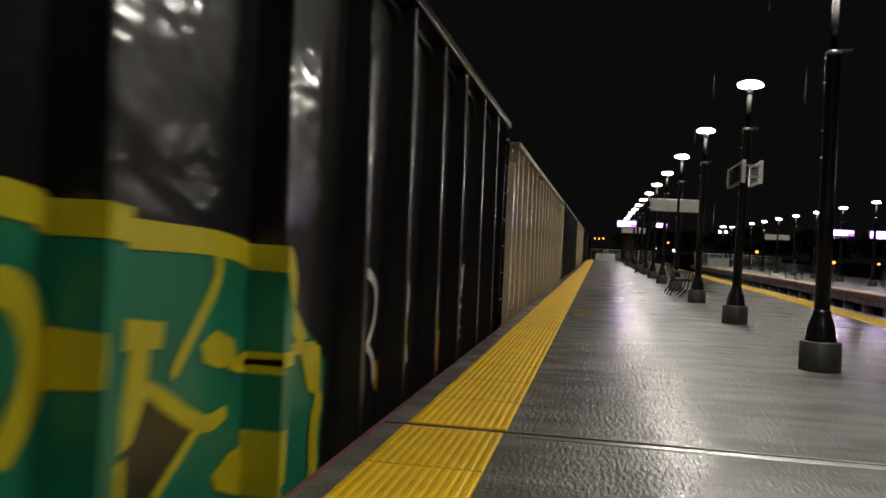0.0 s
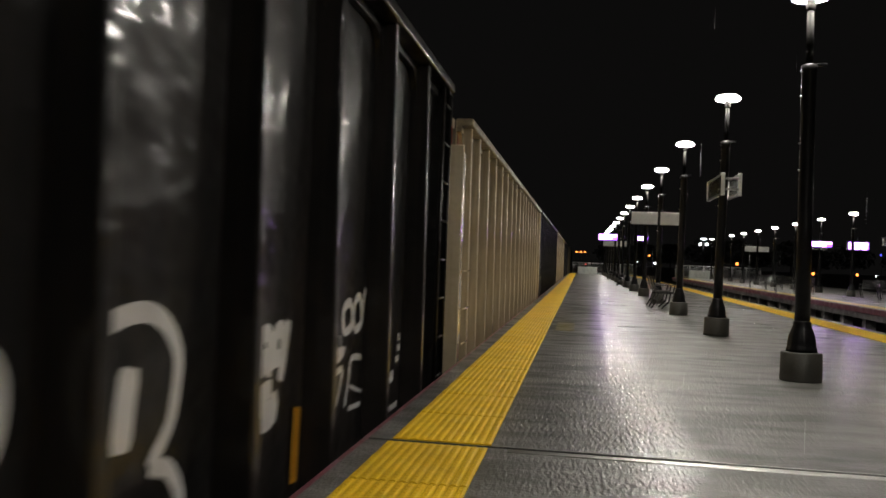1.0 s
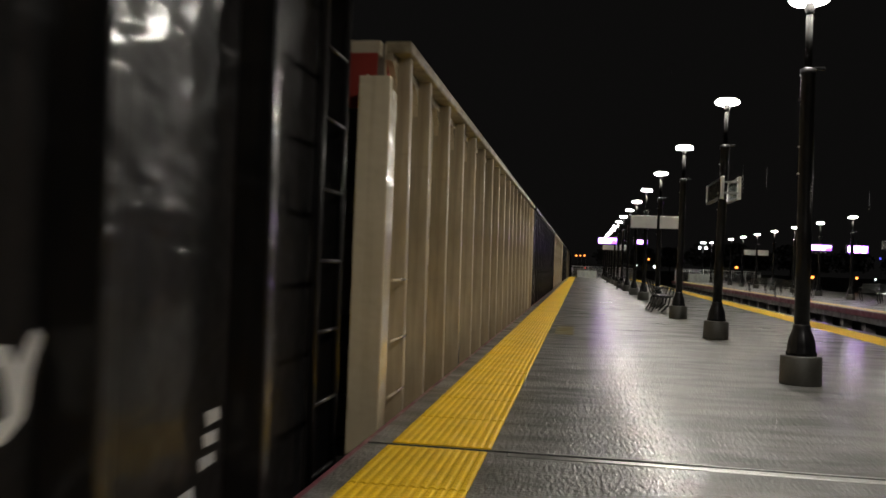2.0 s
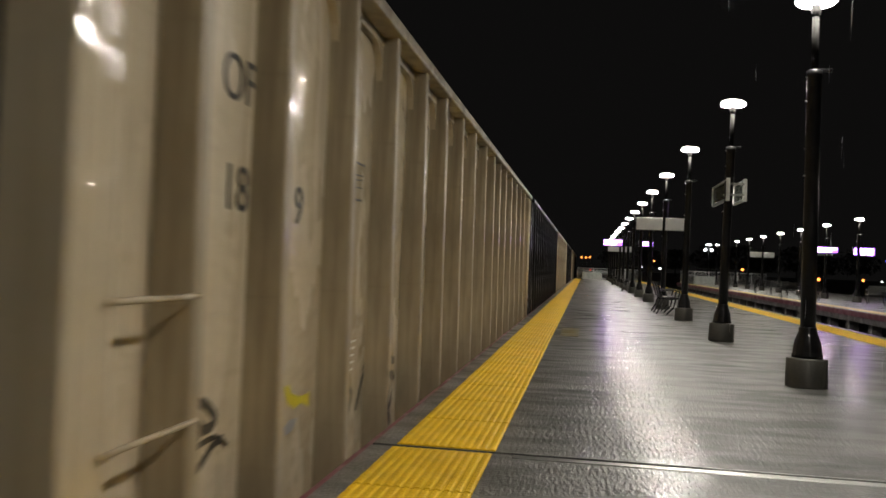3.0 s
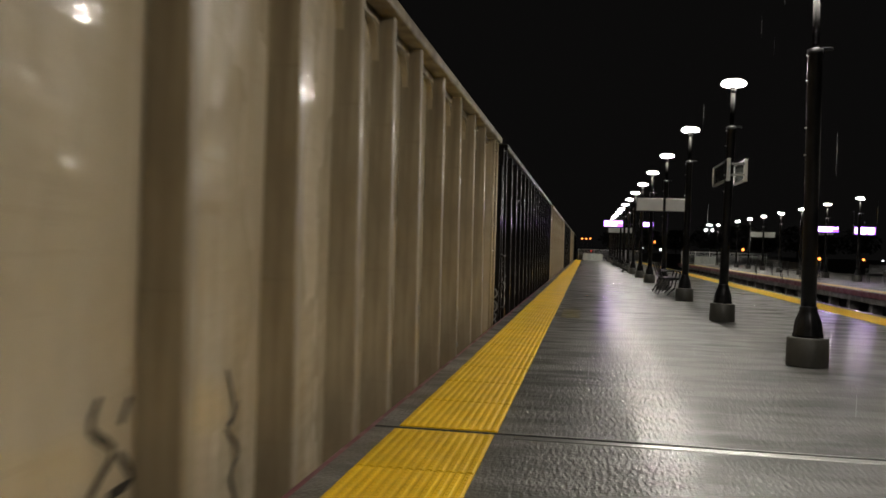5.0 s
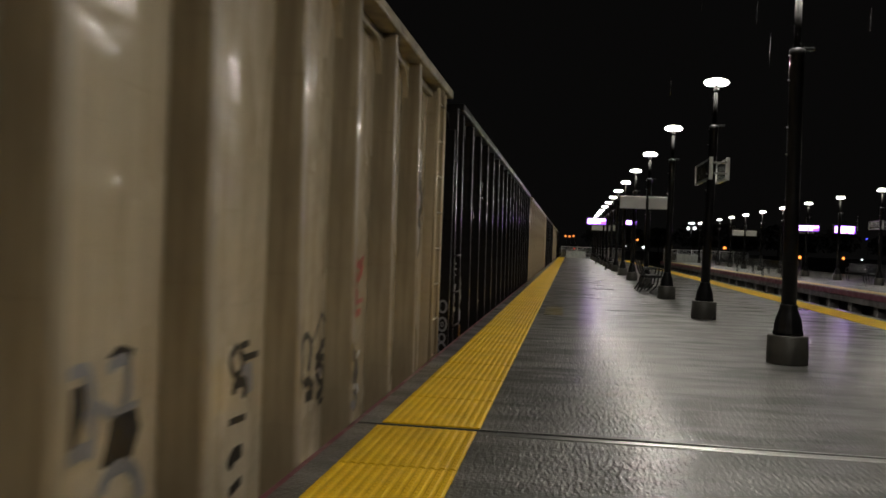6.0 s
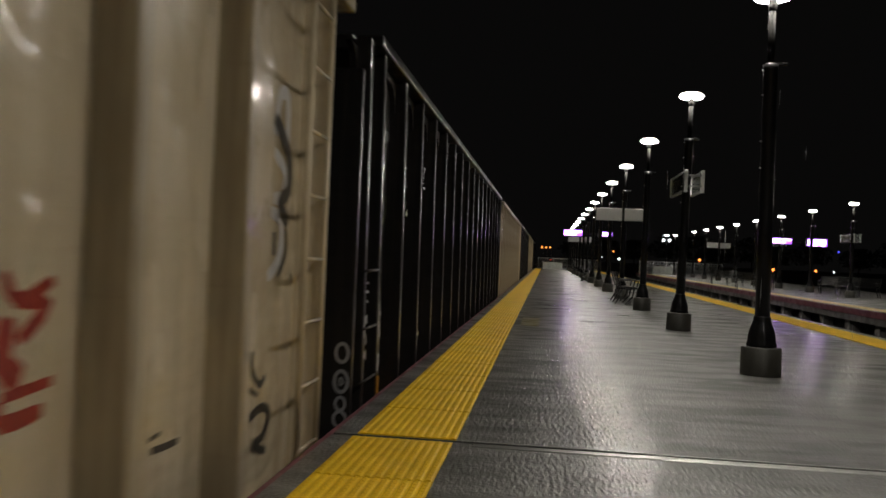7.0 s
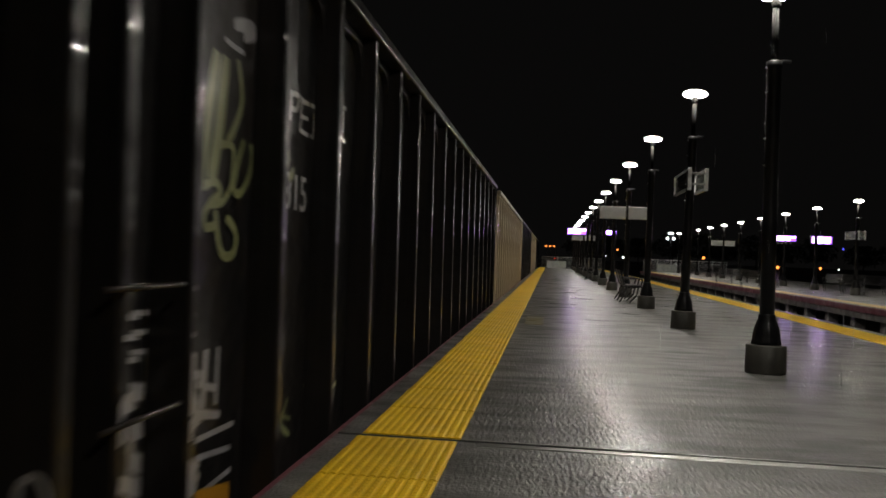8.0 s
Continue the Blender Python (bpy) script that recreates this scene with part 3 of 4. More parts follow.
def ladder(parent, material, y0, y1, side=1, rungs=8, z0=1.05, z1=3.85):
    lad = part("ladder", tb((side * HALF, y0, z0), (side * HALF, y0, z1), 0.02, n=8), material, parent)
    part("stile", tb((side * HALF, y1, z0), (side * HALF, y1, z1), 0.02, n=8), material, lad)
    for k in range(rungs):
        z = z0 + 0.15 + (z1 - z0 - 0.3) * k / (rungs - 1)
        part("rung", tb((side * HALF, y0, z), (side * HALF, y1, z), 0.013, n=8), material, lad)
    return lad


def gondola(name, s0, s1, ribs, paint, end_paint, label, rear=0.58, top=TOP):
    """A high-sided ribbed freight car. s0, s1: its two ends along the track when the clip starts; ribs: their places;
    rear: how far the last post stands before the end of the top chord."""
    car = hub(name, pose(CENTRE, s0, RAIL_Z), label, "freight car", "freight cars")
    length = s1 - s0
    a, b = 0.62, length - rear - 0.10        # the end walls stand back from the ends
    last = length - rear
    for side in (1, -1):
        bm = bmesh.new()
        box(bm, *sorted((side * (SHEET - 0.012), side * SHEET)), 0.62, last, FLOOR, top - 0.02)
        box(bm, *sorted((side * (SHEET - 0.012), side * SHEET)), 0.05, 0.62, FLOOR, top - 0.40)
        sheet = part("side_sheet", bm, paint, car)
        bm = bmesh.new()
        box(bm, *sorted((side * (SHEET - 0.02), side * (HALF + 0.012))), a, length - 0.03, top - 0.10, top, bevel=0.02)
        box(bm, *sorted((side * (SHEET - 0.02), side * (SHEET + 0.06))), a, last, top - 0.17, top - 0.098, bevel=0.01)
        part("top_chord", bm, GRIMY_BEIGE if paint is BEIGE else paint, car)
        part("side_sill", bx(*sorted((side * (SHEET - 0.05), side * HALF)), 0.05, last, FLOOR - 0.22, FLOOR, bevel=0.015), paint, car)
        rib = None
        for y in ribs:
            m = pose(0, y - s0, 0, 0, 0, 0 if side > 0 else 180)
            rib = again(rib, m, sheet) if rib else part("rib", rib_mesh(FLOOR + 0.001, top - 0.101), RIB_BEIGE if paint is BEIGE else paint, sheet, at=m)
        gusset = None                        # rounded heads of the panels
        for y in ribs:
            m = pose(0, y - s0, top - 0.171, 0, 0, 0 if side > 0 else 180)
            gusset = again(gusset, m, sheet) if gusset else part("panel_gusset", gusset_mesh(), paint, sheet, at=m)
        bm = bmesh.new()                     # front corner post, cut back at its head
        box(bm, *sorted((side * (SHEET - 0.06), side * (HALF - 0.01))), 0.0, 0.07, FLOOR, top - 0.42, bevel=0.012)
        if rear > 0.4:
            box(bm, *sorted((side * (SHEET + 0.02), side * (HALF - 0.015))), 0.071, 0.26, FLOOR, top - 0.50, bevel=0.012)
        part("corner_post", bm, paint, car)
        part("corner_post", bx(*sorted((side * (SHEET - 0.06), side * (HALF - 0.01))), last - 0.005, last + 0.055, FLOOR, top - 0.101, bevel=0.012), paint, car)
        for z in (-0.36, 0.07, 0.50, 0.97):
            part("grab_rung", tb((side * (HALF + 0.01), 0.2, z - RAIL_Z), (side * (HALF + 0.01), 0.80, z - RAIL_Z), 0.012, n=8), paint, car)
        ladder(car, paint, last - 0.46, last - 0.02, side, 8, 0.95, top - 0.16)
    for y, way in ((a, -1), (b, 1)):
        wall = part("end_wall", bx(-SHEET + 0.015, SHEET - 0.015, y - 0.01, y + 0.01, FLOOR, top - 0.03), end_paint, car)
        for k in range(7):
            z = FLOOR + 0.16 + 0.42 * k
            part("end_rib", bx(-SHEET + 0.02, SHEET - 0.02, *sorted((y + way * 0.011, y + way * 0.12)), z, z + 0.2, bevel=0.02), end_paint, wall)
        part("end_chord", bx(-SHEET + 0.03, SHEET - 0.03, y - 0.08, y + 0.08, top - 0.14, top - 0.01, bevel=0.015), paint, car)
        part("end_platform", bx(-SHEET, SHEET, *sorted((y, 0.02 if way < 0 else length - 0.02)), FLOOR - 0.15, FLOOR - 0.02), UNDER, car)
    part("floor", bx(-SHEET + 0.02, SHEET - 0.02, a + 0.1, b - 0.1, FLOOR - 0.1, FLOOR + 0.05), UNDER, car)
    part("centre_sill", bx(-0.3, 0.3, 0.1, length - 0.1, 0.45, FLOOR - 0.16), UNDER, car)
    for y in (-0.22, length + 0.0):
        part("coupler", bx(-0.14, 0.14, y, y + 0.22, 0.74, 0.98, bevel=0.03), UNDER, car)
    for y in (1.9, length - 1.9):
        truck = part("bogie", bx(-1.15, 1.15, y - 0.25, y + 0.25, 0.42, 0.70, bevel=0.03), UNDER, car)
        for side in (1, -1):
            part("side_frame", bx(*sorted((side * 0.98, side * 1.12)), y - 1.2, y + 1.2, 0.40, 0.62, bevel=0.03), UNDER, truck)
        for dy in (-0.88, 0.88):
            part("axle", tb((-0.95, y + dy, 0.46), (0.95, y + dy, 0.46), 0.08, n=10), UNDER, truck)
            for side in (1, -1):
                part("wheel", tb((side * 0.68, y + dy, 0.46), (side * 0.82, y + dy, 0.46), 0.46, n=28), RAIL_STEEL, truck)
    car["s0"] = s0
    RIBS[car.name] = [y - s0 for y in ribs]
    return car


RIBS = {}


def relief(car, y, lift):
    """How far the paint at that place stands out from the middle of the car."""
    d = min((abs(y - r) for r in RIBS[car.name]), default=9)
    if d <= CREST + lift:
        return HALF + lift
    return SHEET + lift + DEEP * max(0.0, (FOOT + lift - d) / (FOOT - CREST))


def breaks(car, lo, hi, lift):
    out = [lo, hi]
    for r in RIBS[car.name]:
        out += [r + d for d in (-FOOT - lift, -CREST - lift, CREST + lift, FOOT + lift) if lo < r + d < hi]
    return sorted(out)


def clip_poly(poly, y, keep):
    out = []
    for (ya, za), (yb, zb) in zip(poly, poly[1:] + poly[:1]):
        ina, inb = (ya - y) * keep >= 0, (yb - y) * keep >= 0
        if ina:
            out.append((ya, za))
        if ina != inb and abs(yb - ya) > 1e-9:
            f = (y - ya) / (yb - ya)
            out.append((y, za + f * (zb - za)))
    return out


def sprayed(car, polys, material, label, lift):
    """Paint laid over the ribs and sheets of a car: outlines in metres along the car and above the platform."""
    bm = bmesh.new()
    for poly in polys:
        ys = [p[0] for p in poly]
        cuts = breaks(car, min(ys), max(ys), lift)
        for y0, y1 in zip(cuts, cuts[1:]):
            if y1 - y0 < 1e-5:
                continue
            cell = clip_poly(clip_poly(list(poly), y0, 1), y1, -1)
            if len(cell) < 3:
                continue
            e = (y1 - y0) * 0.02
            xa, xb = relief(car, y0 + e, lift), relief(car, y1 - e, lift)
            if abs(xb - xa) > 0.02:
                if car is not black1:
                    continue                 # thin tags miss the flanks of the ribs
                xa, xb = (SHEET + lift, HALF + lift) if xb > xa else (HALF + lift, SHEET + lift)
            try:
                bm.faces.new([bm.verts.new((xa + (xb - xa) * (y - y0) / (y1 - y0), y, z - RAIL_Z)) for y, z in cell])
            except ValueError:
                pass
    bmesh.ops.remove_doubles(bm, verts=bm.verts, dist=0.0006)
    for f in bm.faces:
        f.normal_update()
        if f.normal.x < -0.01:
            f.normal_flip()
    left = set(bm.faces)
    while left:                              # each patch of paint is a piece of its own
        patch, todo = set(), [left.pop()]
        while todo:
            f = todo.pop()
            patch.add(f)
            for near in {g for v in f.verts for g in v.link_faces} & left:
                left.discard(near)
                todo.append(near)
        index, verts, faces = {}, [], []
        for f in sorted(patch, key=lambda q: tuple(q.calc_center_median())):
            for v in f.verts:
                if v not in index:
                    index[v] = len(verts)
                    verts.append(tuple(v.co))
            faces.append([index[v] for v in f.verts])
        me = bpy.data.meshes.new("graffiti")
        me.from_pydata(verts, [], faces)
        me.materials.append(material)
        ob = new("graffiti", me)
        ob.parent = car
        tagged(ob, label)
    bm.free()


def graffiti(car, material, label, layer, *items):
    """Each item: an outline (width 0) or a line of that width."""
    for k, (points, width) in enumerate(items):
        sprayed(car, stroke(smooth_line(points), width) if width else [points], material, label, 0.004 * layer + 0.0004 * k)


def smooth_line(points, n=3):
    """A rounder line through the points."""
    if len(points) < 3:
        return points
    ends = [points[0]] + list(points) + [points[-1]]
    out = []
    for p0, p1, p2, p3 in zip(ends, ends[1:], ends[2:], ends[3:]):
        for k in range(n):
            f = k / n
            out.append(tuple(0.5 * (2 * b + (c - a) * f + (2 * a - 5 * b + 4 * c - d) * f * f + (3 * b - a - 3 * c + d) * f ** 3)
                             for a, b, c, d in zip(p0, p1, p2, p3)))
    return out + [points[-1]]


def stroke(points, width):
    """Pieces that follow a line and meet in mitred joints, with tapered ends."""
    rails = []
    for k, (y, z) in enumerate(points):
        ya, za = points[max(k - 1, 0)]
        yb, zb = points[min(k + 1, len(points) - 1)]
        d = math.hypot(yb - ya, zb - za) or 1e-6
        w = width / 2 * (0.75 if k in (0, len(points) - 1) else 1.0)
        rails.append(((y - (zb - za) / d * w, z + (yb - ya) / d * w), (y + (zb - za) / d * w, z - (yb - ya) / d * w)))
    return [[a[0], b[0], b[1], a[1]] for a, b in zip(rails, rails[1:])]


BEIGE_RIBS = [15.06, 16.00, 17.19, 18.35, 19.53, 20.67, 21.85, 22.99, 24.19, 25.34, 26.27, 27.32, 28.52, 29.69, 30.91, 32.05]
BLACK_RIBS = [34.80, 35.38] + [36.53 + 1.17 * k for k in range(15)]
BLACK_LABEL = "glossy black ribbed gondola car with spray-painted tags, rolling past"
BEIGE_LABEL = "beige ribbed gondola car with ladders and spray tags, rolling past"
black1 = gondola("gondola_car", -6.70, 13.20, [-4.9, -3.5, -2.0, -0.55, 0.9, 2.37, 3.86, 5.25, 6.45, 7.75, 9.0, 10.47, 11.88], BLACK_PAINT, BLACK_PAINT,
                 "glossy black ribbed gondola car with large green and yellow graffiti", 0.2, 4.23)
beige1 = gondola("gondola_car", 14.20, 34.00, BEIGE_RIBS, BEIGE, END_BROWN, BEIGE_LABEL)
black2 = gondola("gondola_car", 34.40, 54.20, BLACK_RIBS, BLACK_PAINT, BLACK_PAINT, BLACK_LABEL, 0.25, 4.15)
beige2 = gondola("gondola_car", 55.20, 75.00, [y + 41.0 for y in BEIGE_RIBS], BEIGE, END_BROWN, "beige ribbed gondola car farther down the train")
black3 = gondola("gondola_car", 75.40, 95.20, [y + 41.0 for y in BLACK_RIBS], BLACK_PAINT, BLACK_PAINT, "black ribbed gondola car farther down the train", 0.25, 4.15)
beige3 = gondola("gondola_car", 96.20, 116.0, [y + 82.0 for y in BEIGE_RIBS], BEIGE, END_BROWN, "beige ribbed gondola car near the train's end")
black4 = gondola("gondola_car", 116.4, 136.2, [y + 82.0 for y in BLACK_RIBS], BLACK_PAINT, BLACK_PAINT, "black ribbed gondola car at the train's end", 0.25, 4.15)
CARS = [black1, beige1, black2, beige2, black3, beige3, black4]


# ---- spray paint and lettering on the cars ----
graffiti(black1, GREEN_SPRAY, "dark green spray-painted field", 1,
    ([(8.67, 1.17), (9.02, 1.15), (9.47, 1.09), (10.51, 1.04), (10.51, 0.99), (11.53, 0.52), (11.76, 0.36), (11.73, -0.20), (11.78, -0.92), (8.73, 0.20)], 0))
graffiti(black1, OLIVE_SPRAY, "brown spray-painted shadow", 2,
    ([(9.68, 0.50), (9.99, 0.30), (9.69, 0.11), (9.10, 0.16), (9.10, 0.33)], 0))
graffiti(black1, YELLOW_SPRAY, "yellow spray-painted outline", 3,
    ([(8.71, 1.21), (8.94, 1.18), (9.02, 1.15), (9.47, 1.11), (10.15, 1.08), (10.51, 1.02), (10.52, 0.96)], 0.11),
    ([(10.15, 1.06), (10.18, 0.93), (9.98, 0.72), (9.80, 0.55)], 0.07),
    ([(9.11, 0.80), (9.72, 0.72)], 0.14),
    ([(9.56, 0.73), (9.47, 0.41), (9.09, 0.34)], 0.15),
    ([(9.61, 0.54), (10.07, 0.31), (10.32, 0.32)], 0.08),
    ([(10.04, 0.30), (9.69, 0.10)], 0.07))
graffiti(black1, YELLOW_SPRAY, "yellow spray-painted letters", 3,
    ([(10.04, 0.65), (10.18, 0.70), (10.37, 0.64), (10.41, 0.54), (10.24, 0.52), (10.08, 0.57)], 0),
    ([(10.32, 0.54), (10.51, 0.50), (10.51, 0.54), (11.53, 0.48)], 0.07),
    ([(10.50, 1.04), (10.58, 0.92), (10.62, 0.84), (10.78, 0.84)], 0.10),
    ([(10.88, 0.86), (11.04, 0.84), (11.38, 0.54), (11.23, 0.52), (11.05, 0.66), (10.89, 0.74)], 0),
    ([(11.26, 0.51), (11.39, 0.51), (11.62, 0.47), (11.65, 0.16), (11.42, 0.23)], 0),
    ([(11.66, 0.19), (11.56, -0.02), (11.58, -0.33)], 0.16),
    ([(10.20, 0.06), (10.37, 0.12), (10.52, 0.12), (10.51, 0.02), (10.51, -0.12), (10.24, -0.02)], 0),
    ([(10.52, 0.20), (10.52, -0.06)], 0.12),
    ([(8.75, 0.96), (8.86, 0.93), (8.94, 0.82), (8.96, 0.70), (8.91, 0.58), (8.80, 0.44)], 0.12),
    ([(8.93, 0.70), (9.02, 0.68), (8.98, 0.58)], 0))
graffiti(black1, WHITE_SPRAY, "white spray-painted letter", 2,
    ([(12.23, 0.85), (12.40, 0.87), (12.64, 0.88), (12.84, 0.81), (12.91, 0.70), (12.89, 0.55), (12.81, 0.44), (12.69, 0.35)], 0.075),
    ([(12.69, 0.34), (12.85, 0.26), (12.91, 0.16), (12.93, 0.04)], 0.07),
    ([(12.42, 0.73), (12.40, 0.57), (12.36, 0.42)], 0.15),
    ([(12.21, 0.30), (12.28, 0.34), (12.38, 0.33), (12.46, 0.36), (12.57, 0.33), (12.59, 0.21), (12.52, 0.13), (12.21, 0.22)], 0))
graffiti(black1, WHITE_SPRAY, "white spray-painted letter", 2,
    ([(13.43, 0.83), (13.55, 0.87), (13.74, 0.88), (13.90, 0.82), (14.01, 0.69), (14.00, 0.54), (13.95, 0.40), (13.80, 0.27)], 0.085),
    ([(13.80, 0.27), (13.95, 0.23), (14.04, 0.14), (14.08, 0.05)], 0.08),
    ([(13.63, 0.68), (13.60, 0.53), (13.58, 0.37)], 0.15))
graffiti(black1, ORANGE_TAPE, "orange reflective strip", 2,
    ([(12.93, 0.21), (13.06, 0.20), (13.05, -0.04), (12.93, -0.00)], 0))
graffiti(black1, ORANGE_TAPE, "orange reflective strip", 2,
    ([(15.50, 0.22), (15.63, 0.20), (15.59, -0.24), (15.47, -0.22)], 0))
graffiti(black1, WHITE_SPRAY, "white bubble tag", 2,
    ([(15.12, 0.39), (14.98, 0.37), (15.01, 0.29), (15.14, 0.27)], 0.11),
    ([(15.14, 0.36), (15.16, 0.24), (14.98, 0.21)], 0.11))
graffiti(black1, WHITE_SPRAY, "white bubble tag", 2,
    ([(14.96, 0.46), (14.94, 0.66), (15.05, 0.69), (15.07, 0.57), (14.97, 0.56), (15.11, 0.48)], 0.1),
    ([(15.15, 0.49), (15.14, 0.66), (15.25, 0.70), (15.27, 0.57), (15.17, 0.53)], 0.1),
    ([(15.24, 0.41), (15.30, 0.58), (15.35, 0.74)], 0.1),
    ([(16.27, 0.89), (16.23, 0.70), (15.74, 0.59)], 0.09),
    ([(16.51, 0.56), (16.48, 0.73), (16.66, 0.78), (16.71, 0.62), (16.53, 0.57)], 0.07),
    ([(16.77, 0.57), (16.77, 0.76), (16.92, 0.81), (16.98, 0.62), (16.80, 0.57)], 0.07),
    ([(16.99, 0.61), (17.02, 0.77), (17.08, 0.87)], 0.07))
graffiti(black1, WHITE_SPRAY, "thin white spray scrawl", 2,
    ([(16.22, 0.45), (16.56, 0.45), (16.32, 0.38)], 0.05),
    ([(16.23, 0.10), (16.24, 0.25), (16.41, 0.32), (16.51, 0.30), (16.40, 0.11), (16.29, 0.04)], 0.05),
    ([(17.05, 0.34), (16.74, 0.37), (16.68, 0.21), (16.60, 0.04)], 0.05),
    ([(16.72, 0.17), (17.07, 0.08)], 0.04),
    ([(16.70, 0.01), (17.04, -0.01)], 0.05))
graffiti(black1, STENCIL_WHITE, "white stencilled lines that cannot be read", 2,
    ([(18.30, 0.42), (18.45, 0.42), (18.46, 0.36), (18.31, 0.35)], 0),
    ([(18.28, 0.32), (18.43, 0.32), (18.43, 0.26), (18.29, 0.26)], 0),
    ([(18.25, 0.22), (18.41, 0.22), (18.42, 0.17), (18.26, 0.16)], 0),
    ([(17.97, 0.10), (18.20, 0.11), (18.21, 0.01), (17.98, -0.00)], 0),
    ([(17.93, -0.20), (18.39, -0.20), (18.39, -0.25), (17.93, -0.26)], 0))
graffiti(beige1, DARK_SPRAY, "dark spray scrawl", 1,
    ([(1.23, 0.42), (1.30, 0.48), (1.42, 0.42), (1.45, 0.37), (1.35, 0.35), (1.24, 0.42)], 0.05),
    ([(1.09, 0.44), (1.13, 0.48), (1.18, 0.42), (1.15, 0.37)], 0.05),
    ([(1.10, 0.16), (1.20, 0.25), (1.31, 0.34)], 0.035),
    ([(1.12, 0.14), (1.28, 0.18), (1.43, 0.26), (1.55, 0.28)], 0.04),
    ([(1.22, 0.28), (1.44, 0.30), (1.60, 0.23)], 0.03),
    ([(1.10, 0.33), (1.19, 0.28)], 0.05))
graffiti(beige1, YELLOW_SPRAY, "faded yellow sprayed zigzag", 1,
    ([(2.34, 0.41), (2.44, 0.40), (2.47, 0.35), (2.62, 0.31), (2.75, 0.31), (2.80, 0.32), (2.80, 0.22), (2.66, 0.27), (2.54, 0.25), (2.42, 0.30)], 0))
graffiti(beige1, GREY_SPRAY, "grey rubbed smudge", 1,
    ([(2.37, 0.17), (2.46, 0.20), (2.60, 0.19), (2.52, 0.13), (2.41, 0.12)], 0))
graffiti(beige1, STENCIL, "small black data stencil", 1,
    ([(3.60, 1.82), (3.89, 1.82)], 0.022),
    ([(3.54, 1.55), (3.83, 1.56)], 0.022),
    ([(3.63, 1.73), (3.85, 1.74)], 0.012),
    ([(3.60, 1.69), (3.84, 1.71)], 0.012),
    ([(3.60, 1.64), (3.83, 1.65)], 0.012))
graffiti(beige1, PALE_SIGN, "pale stencilled lines", 1,
    ([(3.54, 0.54), (3.83, 0.54)], 0.02),
    ([(3.52, 0.50), (3.81, 0.49)], 0.02),
    ([(3.51, 0.45), (3.79, 0.44)], 0.02),
    ([(3.50, 0.40), (3.78, 0.39)], 0.02),
    ([(3.48, 0.35), (3.76, 0.34)], 0.02))
graffiti(beige1, DARK_SPRAY, "dark brown sprayed smear", 1,
    ([(3.54, 0.02), (3.58, 0.15), (3.67, 0.21), (3.77, 0.16), (3.71, 0.06), (3.63, -0.00)], 0.05),
    ([(3.89, 0.02), (4.04, 0.22), (4.14, 0.27), (4.22, 0.18), (4.18, 0.07), (4.11, -0.00), (4.18, -0.11)], 0.055),
    ([(4.05, 0.29), (4.10, 0.34)], 0.03))
graffiti(beige1, GREY_SPRAY, "pale fill of a sprayed ring", 1,
    ([(4.71, 0.48), (4.74, 0.53), (4.81, 0.52), (4.84, 0.46), (4.81, 0.42), (4.73, 0.43)], 0))
graffiti(beige1, DARK_SPRAY, "dark looping spray tag", 2,
    ([(4.77, 0.58), (4.68, 0.56), (4.65, 0.50), (4.71, 0.43), (4.83, 0.41), (4.87, 0.47), (4.84, 0.54), (4.77, 0.58)], 0.05),
    ([(4.56, 0.41), (4.67, 0.40), (4.88, 0.36)], 0.06),
    ([(4.63, 0.40), (4.62, 0.31), (4.60, 0.24)], 0.045),
    ([(4.86, 0.36), (4.81, 0.28), (4.75, 0.19)], 0.06),
    ([(4.86, 0.35), (4.97, 0.28), (5.12, 0.26)], 0.07),
    ([(4.98, 0.31), (5.06, 0.28)], 0.04),
    ([(5.00, 0.15), (5.07, 0.15), (5.13, 0.09)], 0.06))
graffiti(beige1, DARK_SPRAY, "dark brown spray squiggle", 1,
    ([(6.11, 0.50), (6.05, 0.40), (6.11, 0.32), (6.22, 0.24), (6.16, 0.14), (6.29, 0.05), (6.24, -0.05), (6.32, -0.14)], 0.03),
    ([(6.32, 0.47), (6.27, 0.37), (6.35, 0.26)], 0.03),
    ([(6.29, 0.22), (6.35, 0.12), (6.29, 0.05)], 0.035),
    ([(6.13, 0.24), (6.11, 0.15), (6.08, 0.10)], 0.025))
graffiti(beige1, GREY_SPRAY, "pale lilac smudge", 1,
    ([(5.72, 0.01), (5.85, 0.01), (5.97, -0.05), (5.93, -0.13), (5.75, -0.08)], 0))
graffiti(beige1, BLUE_SPRAY, "blue spray-painted tag", 1,
    ([(7.01, 0.67), (7.08, 0.64), (7.15, 0.54), (7.26, 0.49), (7.36, 0.58), (7.45, 0.58), (7.44, 0.51), (7.34, 0.44), (7.25, 0.41), (7.07, 0.45)], 0),
    ([(7.24, 0.36), (7.36, 0.38), (7.47, 0.37)], 0.06),
    ([(7.27, 0.30), (7.37, 0.29)], 0.05),
    ([(7.47, 0.43), (7.52, 0.45)], 0.08))
